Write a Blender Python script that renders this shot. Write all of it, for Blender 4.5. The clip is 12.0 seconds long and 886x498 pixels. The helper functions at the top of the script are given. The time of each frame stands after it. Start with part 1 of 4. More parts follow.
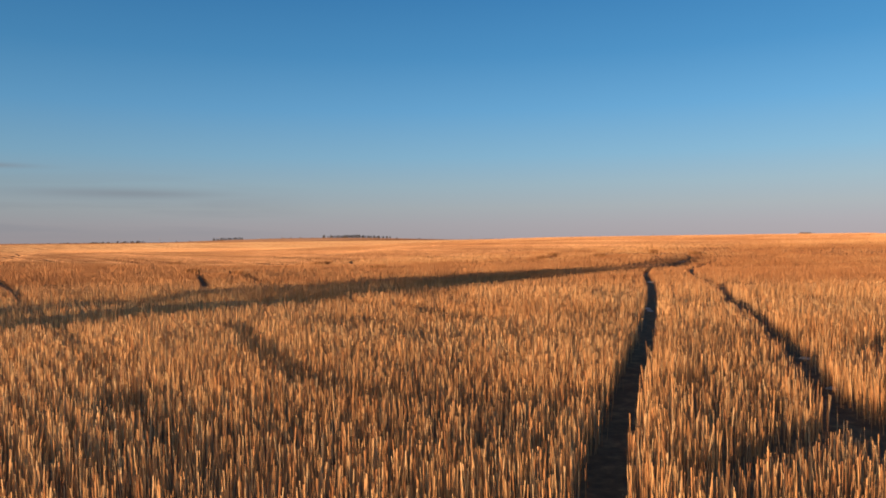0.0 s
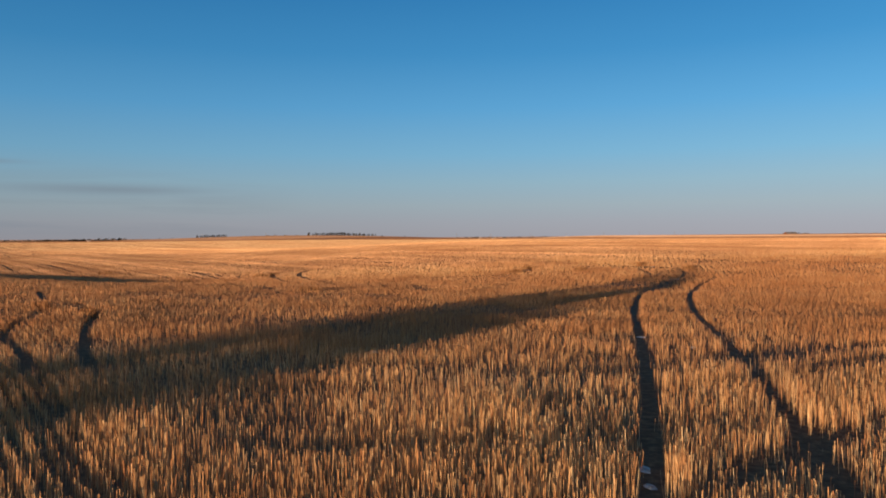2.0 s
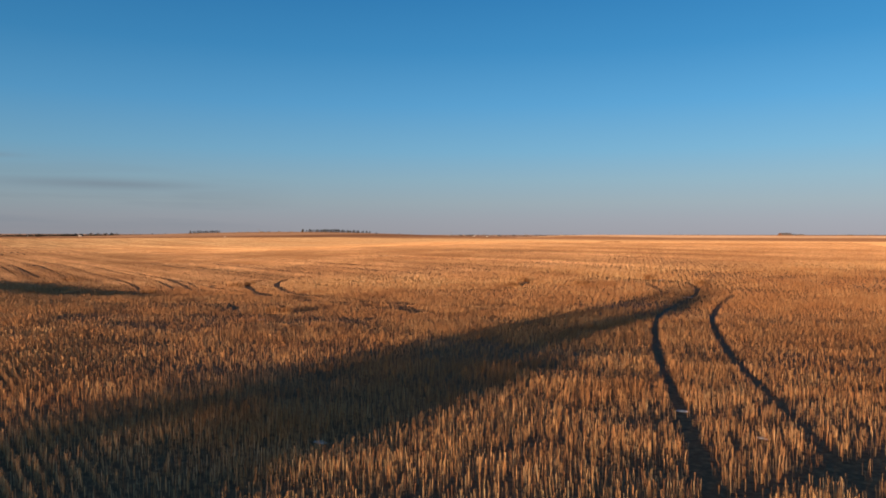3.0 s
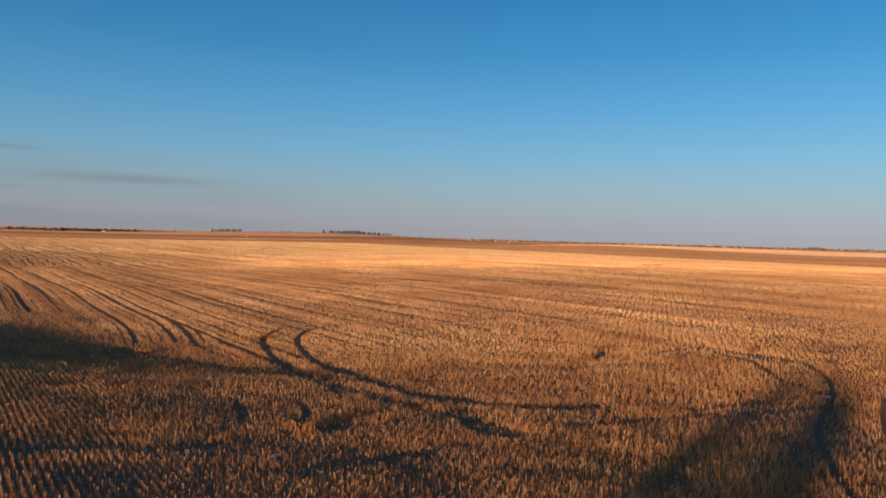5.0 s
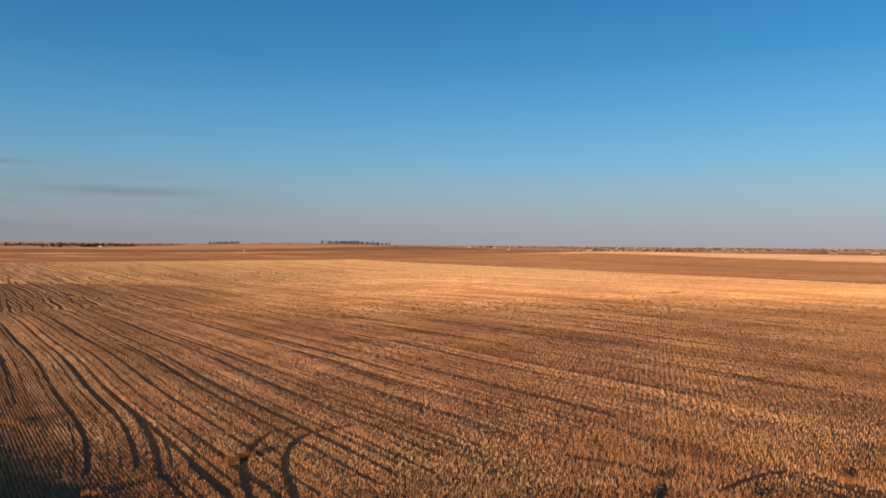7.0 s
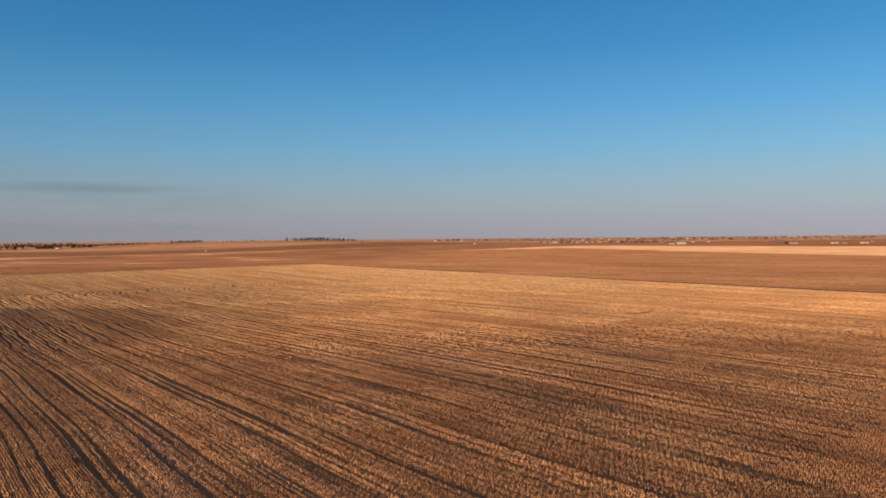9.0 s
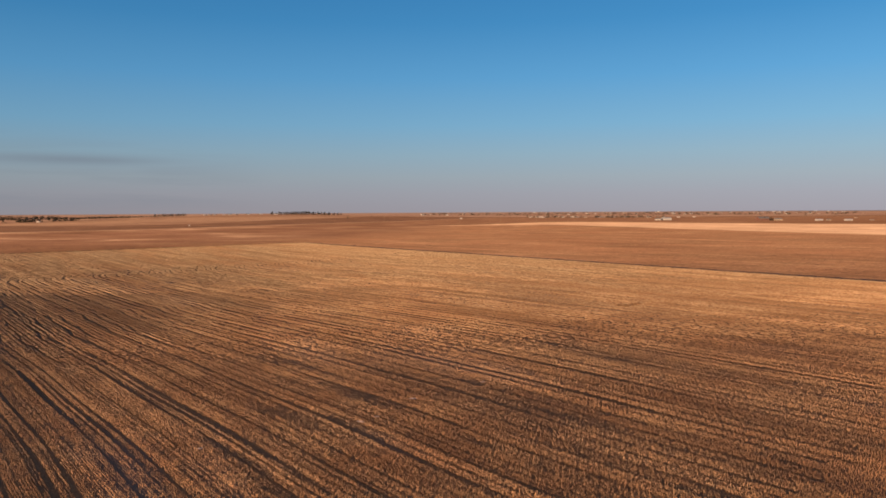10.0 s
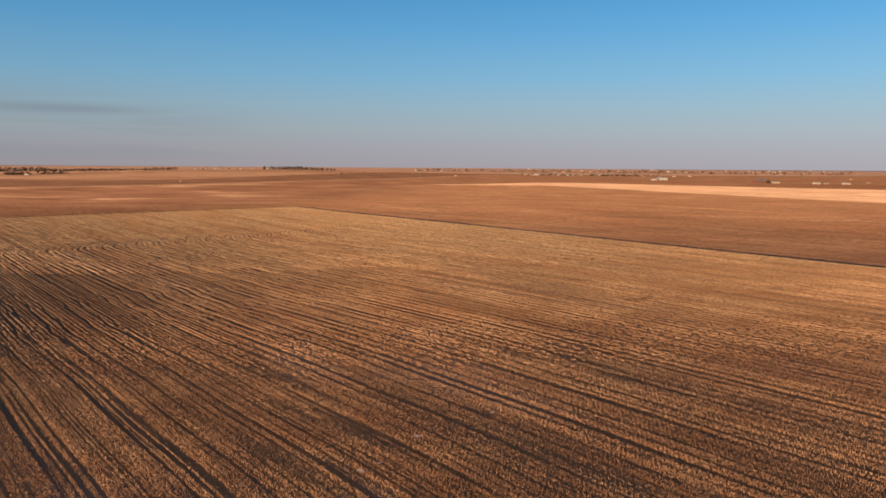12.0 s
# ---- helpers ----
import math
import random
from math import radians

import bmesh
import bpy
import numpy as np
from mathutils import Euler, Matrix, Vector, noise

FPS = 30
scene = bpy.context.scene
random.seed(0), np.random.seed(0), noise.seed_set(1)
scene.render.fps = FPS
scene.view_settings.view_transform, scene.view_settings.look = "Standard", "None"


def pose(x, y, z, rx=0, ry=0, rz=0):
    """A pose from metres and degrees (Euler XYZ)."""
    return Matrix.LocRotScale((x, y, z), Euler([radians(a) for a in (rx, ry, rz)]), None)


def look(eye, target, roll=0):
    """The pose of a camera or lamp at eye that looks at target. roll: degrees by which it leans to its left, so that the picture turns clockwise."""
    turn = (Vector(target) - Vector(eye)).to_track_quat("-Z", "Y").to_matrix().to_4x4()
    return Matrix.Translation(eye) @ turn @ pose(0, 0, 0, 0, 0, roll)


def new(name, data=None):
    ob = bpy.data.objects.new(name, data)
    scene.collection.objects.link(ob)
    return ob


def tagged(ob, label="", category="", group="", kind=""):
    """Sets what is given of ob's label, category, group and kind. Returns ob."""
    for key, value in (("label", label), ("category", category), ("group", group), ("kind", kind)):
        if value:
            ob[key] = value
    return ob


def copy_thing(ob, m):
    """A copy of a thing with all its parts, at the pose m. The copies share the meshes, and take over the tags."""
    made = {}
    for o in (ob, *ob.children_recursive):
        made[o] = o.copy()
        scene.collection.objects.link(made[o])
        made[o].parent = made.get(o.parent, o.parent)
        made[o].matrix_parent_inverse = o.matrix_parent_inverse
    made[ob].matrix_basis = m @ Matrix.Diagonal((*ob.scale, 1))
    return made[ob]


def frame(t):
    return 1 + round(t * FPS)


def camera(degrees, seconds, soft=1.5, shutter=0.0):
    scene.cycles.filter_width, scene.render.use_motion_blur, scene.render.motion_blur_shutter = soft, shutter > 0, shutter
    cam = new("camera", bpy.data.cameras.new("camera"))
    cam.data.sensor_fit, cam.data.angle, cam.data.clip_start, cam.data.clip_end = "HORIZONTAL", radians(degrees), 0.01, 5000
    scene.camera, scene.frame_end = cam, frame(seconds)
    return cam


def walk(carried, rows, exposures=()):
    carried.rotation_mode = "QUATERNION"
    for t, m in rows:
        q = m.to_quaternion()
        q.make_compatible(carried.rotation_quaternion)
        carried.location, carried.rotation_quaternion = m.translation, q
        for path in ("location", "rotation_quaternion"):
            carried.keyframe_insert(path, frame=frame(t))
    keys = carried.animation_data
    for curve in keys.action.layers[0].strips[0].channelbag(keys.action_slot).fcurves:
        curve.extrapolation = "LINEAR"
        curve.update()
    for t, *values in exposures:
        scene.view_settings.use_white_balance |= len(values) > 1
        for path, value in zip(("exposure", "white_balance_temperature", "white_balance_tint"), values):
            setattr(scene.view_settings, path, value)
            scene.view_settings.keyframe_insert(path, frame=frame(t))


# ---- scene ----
cam = camera(62.0, 12.0, soft=1.8)
PATH = [
    (0, (1.837, 5.595, 2.158), (1.835, 7.595, 2.138), -0.6),
    (0.5, (2.616, 8.731, 2.45), (2.622, 10.731, 2.429), -0.6),
    (1, (3.303, 11.517, 2.76), (3.317, 13.517, 2.736), -0.7),
    (1.5, (4.046, 14.279, 3.111), (4.07, 16.278, 3.085), -0.6),
    (2, (4.844, 17.062, 3.546), (4.878, 19.061, 3.519), -0.4),
    (2.5, (5.422, 20.081, 4.12), (5.463, 22.08, 4.089), -0.1),
    (3, (5.41, 23.634, 4.694), (5.459, 25.633, 4.66), 0.1),
    (3.2, (5.217, 25.131, 4.783), (5.266, 27.13, 4.752), 0.5),
    (4.8, (2.778, 35.237, 8.358), (2.776, 37.237, 8.333), 1.7),
    (5, (2.619, 36.53, 9.005), (2.614, 38.53, 8.978), 1.6),
    (5.5, (2.21, 39.742, 10.595), (2.201, 41.742, 10.566), 1.4),
    (6, (1.723, 42.849, 12.081), (1.713, 44.848, 12.055), 1.2),
    (6.5, (1.302, 45.606, 13.684), (1.294, 47.605, 13.665), 1.0),
    (7, (1.194, 48.232, 15.663), (1.192, 50.232, 15.653), 0.5),
    (7.2, (1.222, 49.207, 16.589), (1.226, 51.207, 16.578), 0.1),
    (8.8, (3.0, 57.2, 23.025), (3.078, 59.198, 23.008), -0.4),
    (9, (3.127, 58.483, 23.647), (3.214, 60.481, 23.616), -0.5),
    (9.5, (3.209, 60.846, 25.734), (3.316, 62.842, 25.666), -0.4),
    (10, (3.218, 63.372, 27.935), (3.342, 65.366, 27.831), -0.3),
    (10.5, (2.925, 66.086, 29.962), (3.06, 68.077, 29.828), -0.0),
    (11, (2.502, 68.86, 32.186), (2.644, 70.847, 32.017), 0.1),
    (11.5, (2.133, 71.687, 34.167), (2.277, 73.672, 33.969), 0.3),
    (12, (1.797, 74.683, 36.118), (1.939, 76.665, 35.891), 0.4),
]
walk(cam, [(t, look(eye, target, roll)) for t, eye, target, roll in PATH],
     exposures=[(0.0, 0.95, 6750, 11), (0.5, 0.95, 6680, 10.5), (1.5, 0.92, 6250, 5.5), (3.0, 0.86, 6150, 4), (5.0, 0.94, 6260, 4), (7.0, 0.92, 6180, 5), (9.0, 0.87, 6280, 7),
                (10.5, 0.80, 6250, 9), (11.0, 0.83, 6300, 8.5), (11.5, 0.94, 6360, 8), (12.0, 0.96, 6380, 8)])

# ---------------------------------------------------------------- light
SUN_ELEVATION = 3.2          # a low evening sun behind the flight
SUN_HEADING = 34.0           # the way the light travels, degrees clockwise from +y
world = bpy.data.worlds.new("evening_sky")
scene.world = world
world.use_nodes = True
wn, wl = world.node_tree.nodes, world.node_tree.links
wn.clear()
w_out = wn.new("ShaderNodeOutputWorld")
w_bg = wn.new("ShaderNodeBackground")
sky = wn.new("ShaderNodeTexSky")
sky.sky_type = "NISHITA"
sky.sun_disc = False
sky.sun_elevation = radians(SUN_ELEVATION)
sky.sun_rotation = radians(180 + SUN_HEADING)
sky.altitude = 1500
sky.air_density = 1.0
sky.dust_density = 1.2
sky.ozone_density = 2.0
w_co = wn.new("ShaderNodeTexCoord")
w_dir = w_co.outputs["Generated"]
w_up = wn.new("ShaderNodeVectorMath")
w_up.operation = "ADD"
w_up.inputs[1].default_value = (0, 0, 0.012)
wl.new(w_dir, w_up.inputs[0])
wl.new(w_up.outputs[0], sky.inputs["Vector"])
w_sep = wn.new("ShaderNodeSeparateXYZ")
wl.new(w_dir, w_sep.inputs[0])


def w_calc(op, a, c=0.0):
    m = wn.new("ShaderNodeMath")
    m.operation = op
    for k, v in enumerate((a, c)):
        if isinstance(v, (int, float)):
            m.inputs[k].default_value = v
        else:
            wl.new(v, m.inputs[k])
    return m.outputs[0]


def w_mix(fac, a, c):
    m = wn.new("ShaderNodeMix")
    m.data_type = "RGBA"
    for sock, v in ((m.inputs["Factor"], fac), (m.inputs["A"], a), (m.inputs["B"], c)):
        if isinstance(v, (int, float)):
            sock.default_value = v
        elif isinstance(v, tuple):
            sock.default_value = (*v, 1)
        else:
            wl.new(v, sock)
    return m.outputs["Result"]


# clear evening air away from the sun: dusky pink at the horizon, deep blue above
SKY = [(-1.0, (0.187, 0.170, 0.183)), (0.0, (0.190, 0.174, 0.188)), (1.3, (0.194, 0.192, 0.209)), (2.6, (0.187, 0.214, 0.233)), (4.3, (0.1596, 0.2285, 0.2730)),
       (6.5, (0.1134, 0.2251, 0.3192)), (10.0, (0.0655, 0.1890, 0.3276)), (14.0, (0.0353, 0.1411, 0.2814)), (19.0, (0.0202, 0.1025, 0.2335)), (30.0, (0.0126, 0.0504, 0.1176)), (90.0, (0.0118, 0.0269, 0.0546))]
w_ramp = wn.new("ShaderNodeValToRGB")
w_el = w_ramp.color_ramp.elements
while len(w_el) < len(SKY):
    w_el.new(0.5)
for k_, (deg, c_) in zip(w_el, SKY):
    k_.position, k_.color = 0.1 + 0.9 * math.sin(radians(max(deg, -1.0))), (*c_, 1)
wl.new(w_calc("ADD", w_calc("MULTIPLY", w_sep.outputs["Z"], 0.9), 0.1), w_ramp.inputs["Fac"])
# a little lighter to the right
w_lift = wn.new("ShaderNodeVectorMath")
w_lift.operation = "SCALE"
wl.new(w_ramp.outputs["Color"], w_lift.inputs[0])
wl.new(w_calc("ADD", 1.0, w_calc("MULTIPLY", w_sep.outputs["X"], 0.30)), w_lift.inputs["Scale"])
w_clear = w_lift.outputs[0]
# a few thin streaks of cloud low in the left of the sky
w_map = wn.new("ShaderNodeMapping")
w_map.inputs["Scale"].default_value = (3.2, 3.2, 46.0)
wl.new(w_dir, w_map.inputs["Vector"])
w_noise = wn.new("ShaderNodeTexNoise")
w_noise.inputs["Scale"].default_value = 1.0
w_noise.inputs["Detail"].default_value = 4.0
wl.new(w_map.outputs["Vector"], w_noise.inputs["Vector"])
w_streak = wn.new("ShaderNodeMapRange")
w_streak.inputs["From Min"].default_value, w_streak.inputs["From Max"].default_value = 0.47, 0.60
wl.new(w_noise.outputs["Fac"], w_streak.inputs["Value"])
w_low = w_calc("MULTIPLY", w_calc("SMOOTH_MIN", 1.0, w_calc("MAXIMUM", w_calc("MULTIPLY", w_sep.outputs["Z"], 40.0), 0.0)),
               w_calc("MAXIMUM", w_calc("SUBTRACT", 1.0, w_calc("MULTIPLY", w_sep.outputs["Z"], 10.0)), 0.0))
w_left = w_calc("MINIMUM", w_calc("MAXIMUM", w_calc("MULTIPLY", w_calc("SUBTRACT", -0.16, w_sep.outputs["X"]), 7.0), 0.0), 1.0)
def w_bell(v, centre, width):
    d = w_calc("DIVIDE", w_calc("SUBTRACT", v, centre), width)
    return w_calc("POWER", 2.718, w_calc("MULTIPLY", w_calc("MULTIPLY", d, d), -1.0))


w_thin = w_calc("MULTIPLY", w_calc("MULTIPLY", w_streak.outputs[0], w_low), w_calc("MULTIPLY", w_left, 0.45))
w_long = w_calc("MULTIPLY", w_bell(w_sep.outputs["X"], -0.40, 0.10), w_bell(w_sep.outputs["Z"], 0.064, 0.0065))
w_high = w_calc("MULTIPLY", w_bell(w_sep.outputs["X"], -0.53, 0.045), w_bell(w_sep.outputs["Z"], 0.094, 0.003))
w_cloud = w_calc("MAXIMUM", w_thin, w_calc("MULTIPLY", w_calc("MAXIMUM", w_long, w_high), w_calc("ADD", 0.25, w_calc("MULTIPLY", w_noise.outputs["Fac"], 0.8))))
w_nish = wn.new("ShaderNodeVectorMath")
w_nish.operation = "SCALE"
w_nish.inputs["Scale"].default_value = 0.135
wl.new(sky.outputs["Color"], w_nish.inputs[0])
# towards the sun the sky keeps its glow
w_sunny = w_calc("MINIMUM", w_calc("MAXIMUM", w_calc("ADD", w_calc("MULTIPLY", w_sep.outputs["X"], -0.56), w_calc("MULTIPLY", w_sep.outputs["Y"], -0.83)), 0.0), 1.0)
w_col = w_mix(w_cloud, w_clear, (0.11, 0.126, 0.15))
w_col = w_mix(w_calc("MULTIPLY", w_sunny, 0.85), w_col, w_nish.outputs[0])
w_bg.inputs["Strength"].default_value = 1.0
wl.new(w_col, w_bg.inputs["Color"])
wl.new(w_bg.outputs["Background"], w_out.inputs["Surface"])

sun_data = bpy.data.lights.new("sun", "SUN")
sun_data.energy = 5.0
sun_data.angle = radians(0.6)
sun_data.color = (1.0, 0.63, 0.355)
sun = new("sun", sun_data)
_h, _e = radians(SUN_HEADING), radians(SUN_ELEVATION)
_ray = Vector((math.sin(_h) * math.cos(_e), math.cos(_h) * math.cos(_e), -math.sin(_e)))
sun.matrix_world = look((-300, -440, 60), Vector((-300, -440, 60)) + _ray)


# ---------------------------------------------------------------- lie of the land
# rows of stubble run at 35 degrees to the left of +y: s along them, w across them
ROW = radians(35.0)
RS, RC = math.sin(ROW), math.cos(ROW)
FIELD_W, FIELD_S = 312.0, 565.0       # the far edges of the stubble field
HEADLAND_S = 411.0


def step(a, b, v):
    t = np.clip((v - a) / (b - a), 0, 1)
    return t * t * (3 - 2 * t)


def land(x, y):
    """Height of the ground."""
    x, y = np.asarray(x, float), np.asarray(y, float)
    r = np.hypot(x, y - 40)
    az = np.degrees(np.arctan2(x, np.maximum(y - 40, 1e-3)))
    # the field dips towards a line that lies across the light and rises beyond it
    al = 0.559 * x + 0.829 * y
    near = 2.9 * (1 - (1 - np.clip((al - 75) / 140, 0, 1)) ** 2.2) * step(-70, 40, x)
    dip = -0.52 * step(40, 71, al) * (1 - step(73, 112, al)) * step(-75, -30, x) * step(70, 25, x)
    f = step(300, 620, r)
    z = near * (1 - f) + 3.5 * f - 5.0 * step(640, 900, r)
    ridge = np.exp(-((r - 2450) / 800) ** 2) * 19.5 * np.exp(-((az + 10) / 13) ** 2)
    crest = np.exp(-((r - 1350) / 380) ** 2) * 9.3 * step(2, 14, az)
    # a low terrace bank on the left, falling away from the sun
    v = (x + 39) * 0.504 + (y - 106.6) * 0.864
    reach = 1.5 + 13 * step(2, -28, x)
    bank = -(0.06 * step(8, -2, x) + 0.030 * reach) * step(-reach, -0.2 * reach, v) * (1 - step(20, 120, v)) * (1 - step(-140, -220, x))
    roll = 0.10 * np.sin(x * 0.11 + 1.3) * np.sin(y * 0.083 + 0.4) * step(160, 60, r)
    return z + ridge + crest + dip + bank + roll + 16.0 * step(2900, 4900, r)


def to_xy(s, w):
    return -RS * s + RC * w, RC * s + RS * w


def to_sw(x, y):
    return -RS * x + RC * y, RC * x + RS * y


# ---------------------------------------------------------------- materials
def material(name, rough=0.8):
    m = bpy.data.materials.new(name)
    m.use_nodes = True
    n, l = m.node_tree.nodes, m.node_tree.links
    b = n["Principled BSDF"]
    b.inputs["Roughness"].default_value = rough
    b.inputs["Specular IOR Level"].default_value = 0.2
    return m, n, l, b


def noise_node(n, l, co, scale, detail=4.0, rough=0.6, stretch=None, turn=0.0):
    t = n.new("ShaderNodeTexNoise")
    t.inputs["Scale"].default_value = scale
    t.inputs["Detail"].default_value = detail
    t.inputs["Roughness"].default_value = rough
    if stretch:
        mp = n.new("ShaderNodeMapping")
        mp.vector_type = "TEXTURE"
        mp.inputs["Rotation"].default_value = (0, 0, -turn)
        mp.inputs["Scale"].default_value = [1.0 / k for k in stretch]
        l.new(co, mp.inputs["Vector"])
        co = mp.outputs["Vector"]
    l.new(co, t.inputs["Vector"])
    return t.outputs["Fac"]


def ramp(n, l, fac, stops):
    r = n.new("ShaderNodeValToRGB")
    e = r.color_ramp.elements
    while len(e) < len(stops):
        e.new(0.5)
    for k, (p, c) in zip(e, stops):
        k.position, k.color = p, (*c, 1)
    l.new(fac, r.inputs["Fac"])
    return r.outputs["Color"]


def mix(n, l, fac, a, b, blend="MIX"):
    m = n.new("ShaderNodeMix")
    m.data_type, m.blend_type = "RGBA", blend
    for sock, v in ((m.inputs["Factor"], fac), (m.inputs["A"], a), (m.inputs["B"], b)):
        if isinstance(v, (int, float)):
            sock.default_value = v
        elif isinstance(v, tuple):
            sock.default_value = (*v, 1)
        else:
            l.new(v, sock)
    return m.outputs["Result"]


def calc(n, l, op, a, b=None, c=None):
    m = n.new("ShaderNodeMath")
    m.operation = op
    for k, v in enumerate((a, b, c)):
        if v is None:
            continue
        if isinstance(v, (int, float)):
            m.inputs[k].default_value = v
        else:
            l.new(v, m.inputs[k])
    return m.outputs[0]


def bump(n, l, b, height, strength, distance):
    k = n.new("ShaderNodeBump")
    k.inputs["Strength"].default_value = strength
    k.inputs["Distance"].default_value = distance
    l.new(height, k.inputs["Height"])
    l.new(k.outputs["Normal"], b.inputs["Normal"])


def coords(n):
    return n.new("ShaderNodeTexCoord").outputs["Object"]


def weedy_headland(n, l, co, base):
    """Rusty weeds among the straw of the turning ground, this side of the terrace bank."""
    sep = n.new("ShaderNodeSeparateXYZ")
    l.new(co, sep.inputs[0])
    X, Y = sep.outputs[0], sep.outputs[1]
    ragged = calc(n, l, "MULTIPLY", calc(n, l, "SUBTRACT", noise_node(n, l, co, 0.11, 4, 0.65), 0.5), 34.0)
    edge = calc(n, l, "SUBTRACT", 95.0, calc(n, l, "MULTIPLY", calc(n, l, "MINIMUM", X, 0.0), 0.58))
    inner = n.new("ShaderNodeMapRange")
    inner.inputs["From Min"].default_value, inner.inputs["From Max"].default_value = -5.0, 5.0
    l.new(calc(n, l, "ADD", calc(n, l, "SUBTRACT", edge, Y), ragged), inner.inputs["Value"])
    outer = n.new("ShaderNodeMapRange")
    outer.inputs["From Min"].default_value, outer.inputs["From Max"].default_value = 30.0, 46.0
    l.new(calc(n, l, "ADD", Y, ragged), outer.inputs["Value"])
    spots = ramp(n, l, noise_node(n, l, co, 0.28, 4, 0.7), [(0.36, (0.45, 0.45, 0.45)), (0.6, (0.95, 0.95, 0.95))])
    k = calc(n, l, "MULTIPLY", calc(n, l, "MULTIPLY", inner.outputs[0], outer.outputs[0]), spots)
    return mix(n, l, calc(n, l, "MULTIPLY", k, 0.88), base, (0.33, 0.145, 0.062))


def thin_straw(n, l, b, colour, share):
    """Dry straw lets part of the light through."""
    through_light = n.new("ShaderNodeBsdfTranslucent")
    l.new(colour, through_light.inputs["Color"])
    m = n.new("ShaderNodeMixShader")
    m.inputs[0].default_value = share
    l.new(b.outputs[0], m.inputs[1])
    l.new(through_light.outputs[0], m.inputs[2])
    l.new(m.outputs[0], n["Material Output"].inputs["Surface"])


# cut straw: every stalk its own tone, with rusty weedy patches in the field
straw, n, l, b = material("cut_straw", 0.62)
co = coords(n)
tone = n.new("ShaderNodeNewGeometry").outputs["Random Per Island"]
base = ramp(n, l, tone, [(0.0, (0.40, 0.175, 0.072)), (0.45, (0.57, 0.312, 0.138)), (0.8, (0.70, 0.445, 0.218)), (1.0, (0.77, 0.57, 0.34))])
patch = noise_node(n, l, co, 0.055, 3, 0.6)
rusty = ramp(n, l, patch, [(0.47, (0, 0, 0)), (0.66, (1, 1, 1))])
base = mix(n, l, calc(n, l, "MULTIPLY", rusty, 0.55), base, (0.36, 0.15, 0.055))
base = weedy_headland(n, l, co, base)
l.new(base, b.inputs["Base Color"])
thin_straw(n, l, b, base, 0.18)

# whole tufts and lengths of row, whose stalks blend into one tone: rusty near the turning ground, tan farther out with
# haze and dimming put into the colour
tufts, n, l, b = material("straw_tufts", 0.7)
co = coords(n)
tone = n.new("ShaderNodeNewGeometry").outputs["Random Per Island"]
base = ramp(n, l, tone, [(0.0, (0.37, 0.188, 0.092)), (0.5, (0.66, 0.375, 0.190)), (1.0, (0.84, 0.545, 0.310))])
rusty = ramp(n, l, noise_node(n, l, co, 0.055, 3, 0.6), [(0.40, (0, 0, 0)), (0.60, (1, 1, 1))])
base = mix(n, l, calc(n, l, "MULTIPLY", rusty, 0.50), base, (0.285, 0.120, 0.050))
# tan straw greyed as by haze and dimmed where the far rows light up
hazed_tan = ramp(n, l, tone, [(0.0, (0.198, 0.124, 0.071)), (0.5, (0.312, 0.208, 0.122)), (1.0, (0.428, 0.306, 0.190))])
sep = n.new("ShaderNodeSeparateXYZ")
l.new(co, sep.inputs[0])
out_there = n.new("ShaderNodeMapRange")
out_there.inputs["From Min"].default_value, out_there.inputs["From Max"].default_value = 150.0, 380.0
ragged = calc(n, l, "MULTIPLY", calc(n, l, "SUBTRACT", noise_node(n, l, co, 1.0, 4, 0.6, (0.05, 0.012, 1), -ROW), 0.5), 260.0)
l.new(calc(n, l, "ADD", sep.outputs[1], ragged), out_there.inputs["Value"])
base = mix(n, l, out_there.outputs[0], base, hazed_tan)
broad = noise_node(n, l, co, 1.0, 5, 0.6, (0.07, 0.009, 1), -ROW)
base = mix(n, l, ramp(n, l, broad, [(0.44, (0, 0, 0)), (0.66, (0.55, 0.55, 0.55))]), base, (0.275, 0.140, 0.070))
drilled = noise_node(n, l, co, 1.0, 3, 0.6, (0.55, 0.006, 1), -ROW)
base = mix(n, l, 1.0, base, ramp(n, l, drilled, [(0.36, (0.66, 0.62, 0.60)), (0.5, (1, 1, 1)), (0.64, (1.25, 1.25, 1.25))]), "MULTIPLY")
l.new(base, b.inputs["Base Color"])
thin_straw(n, l, b, base, 0.12)

# the farmland all round: bands of fallow, grass and one pale field, by place
def side(n, l, X, Y, ax, ay, bx, by, soft=1.8):
    """1 on the left of the line from a to b, 0 on its right."""
    d = math.hypot(bx - ax, by - ay)
    nx, ny = -(by - ay) / d, (bx - ax) / d
    v = calc(n, l, "ADD", calc(n, l, "MULTIPLY", X, nx), calc(n, l, "MULTIPLY", Y, ny))
    v = calc(n, l, "SUBTRACT", v, ax * nx + ay * ny)
    k = n.new("ShaderNodeMapRange")
    k.inputs["From Min"].default_value, k.inputs["From Max"].default_value = -soft, soft
    l.new(v, k.inputs["Value"])
    return k.outputs[0]


def along(n, l, X, points):
    """The y of a winding boundary, straight between its points, at each x."""
    v = None
    for (x0, y0), (x1, y1) in zip(points[:-1], points[1:]):
        k = n.new("ShaderNodeMapRange")
        k.inputs["From Min"].default_value, k.inputs["From Max"].default_value = x0, x1
        k.inputs["To Min"].default_value, k.inputs["To Max"].default_value = 0.0, y1 - y0
        l.new(X, k.inputs["Value"])
        v = k.outputs[0] if v is None else calc(n, l, "ADD", v, k.outputs[0])
    return calc(n, l, "ADD", v, points[0][1])


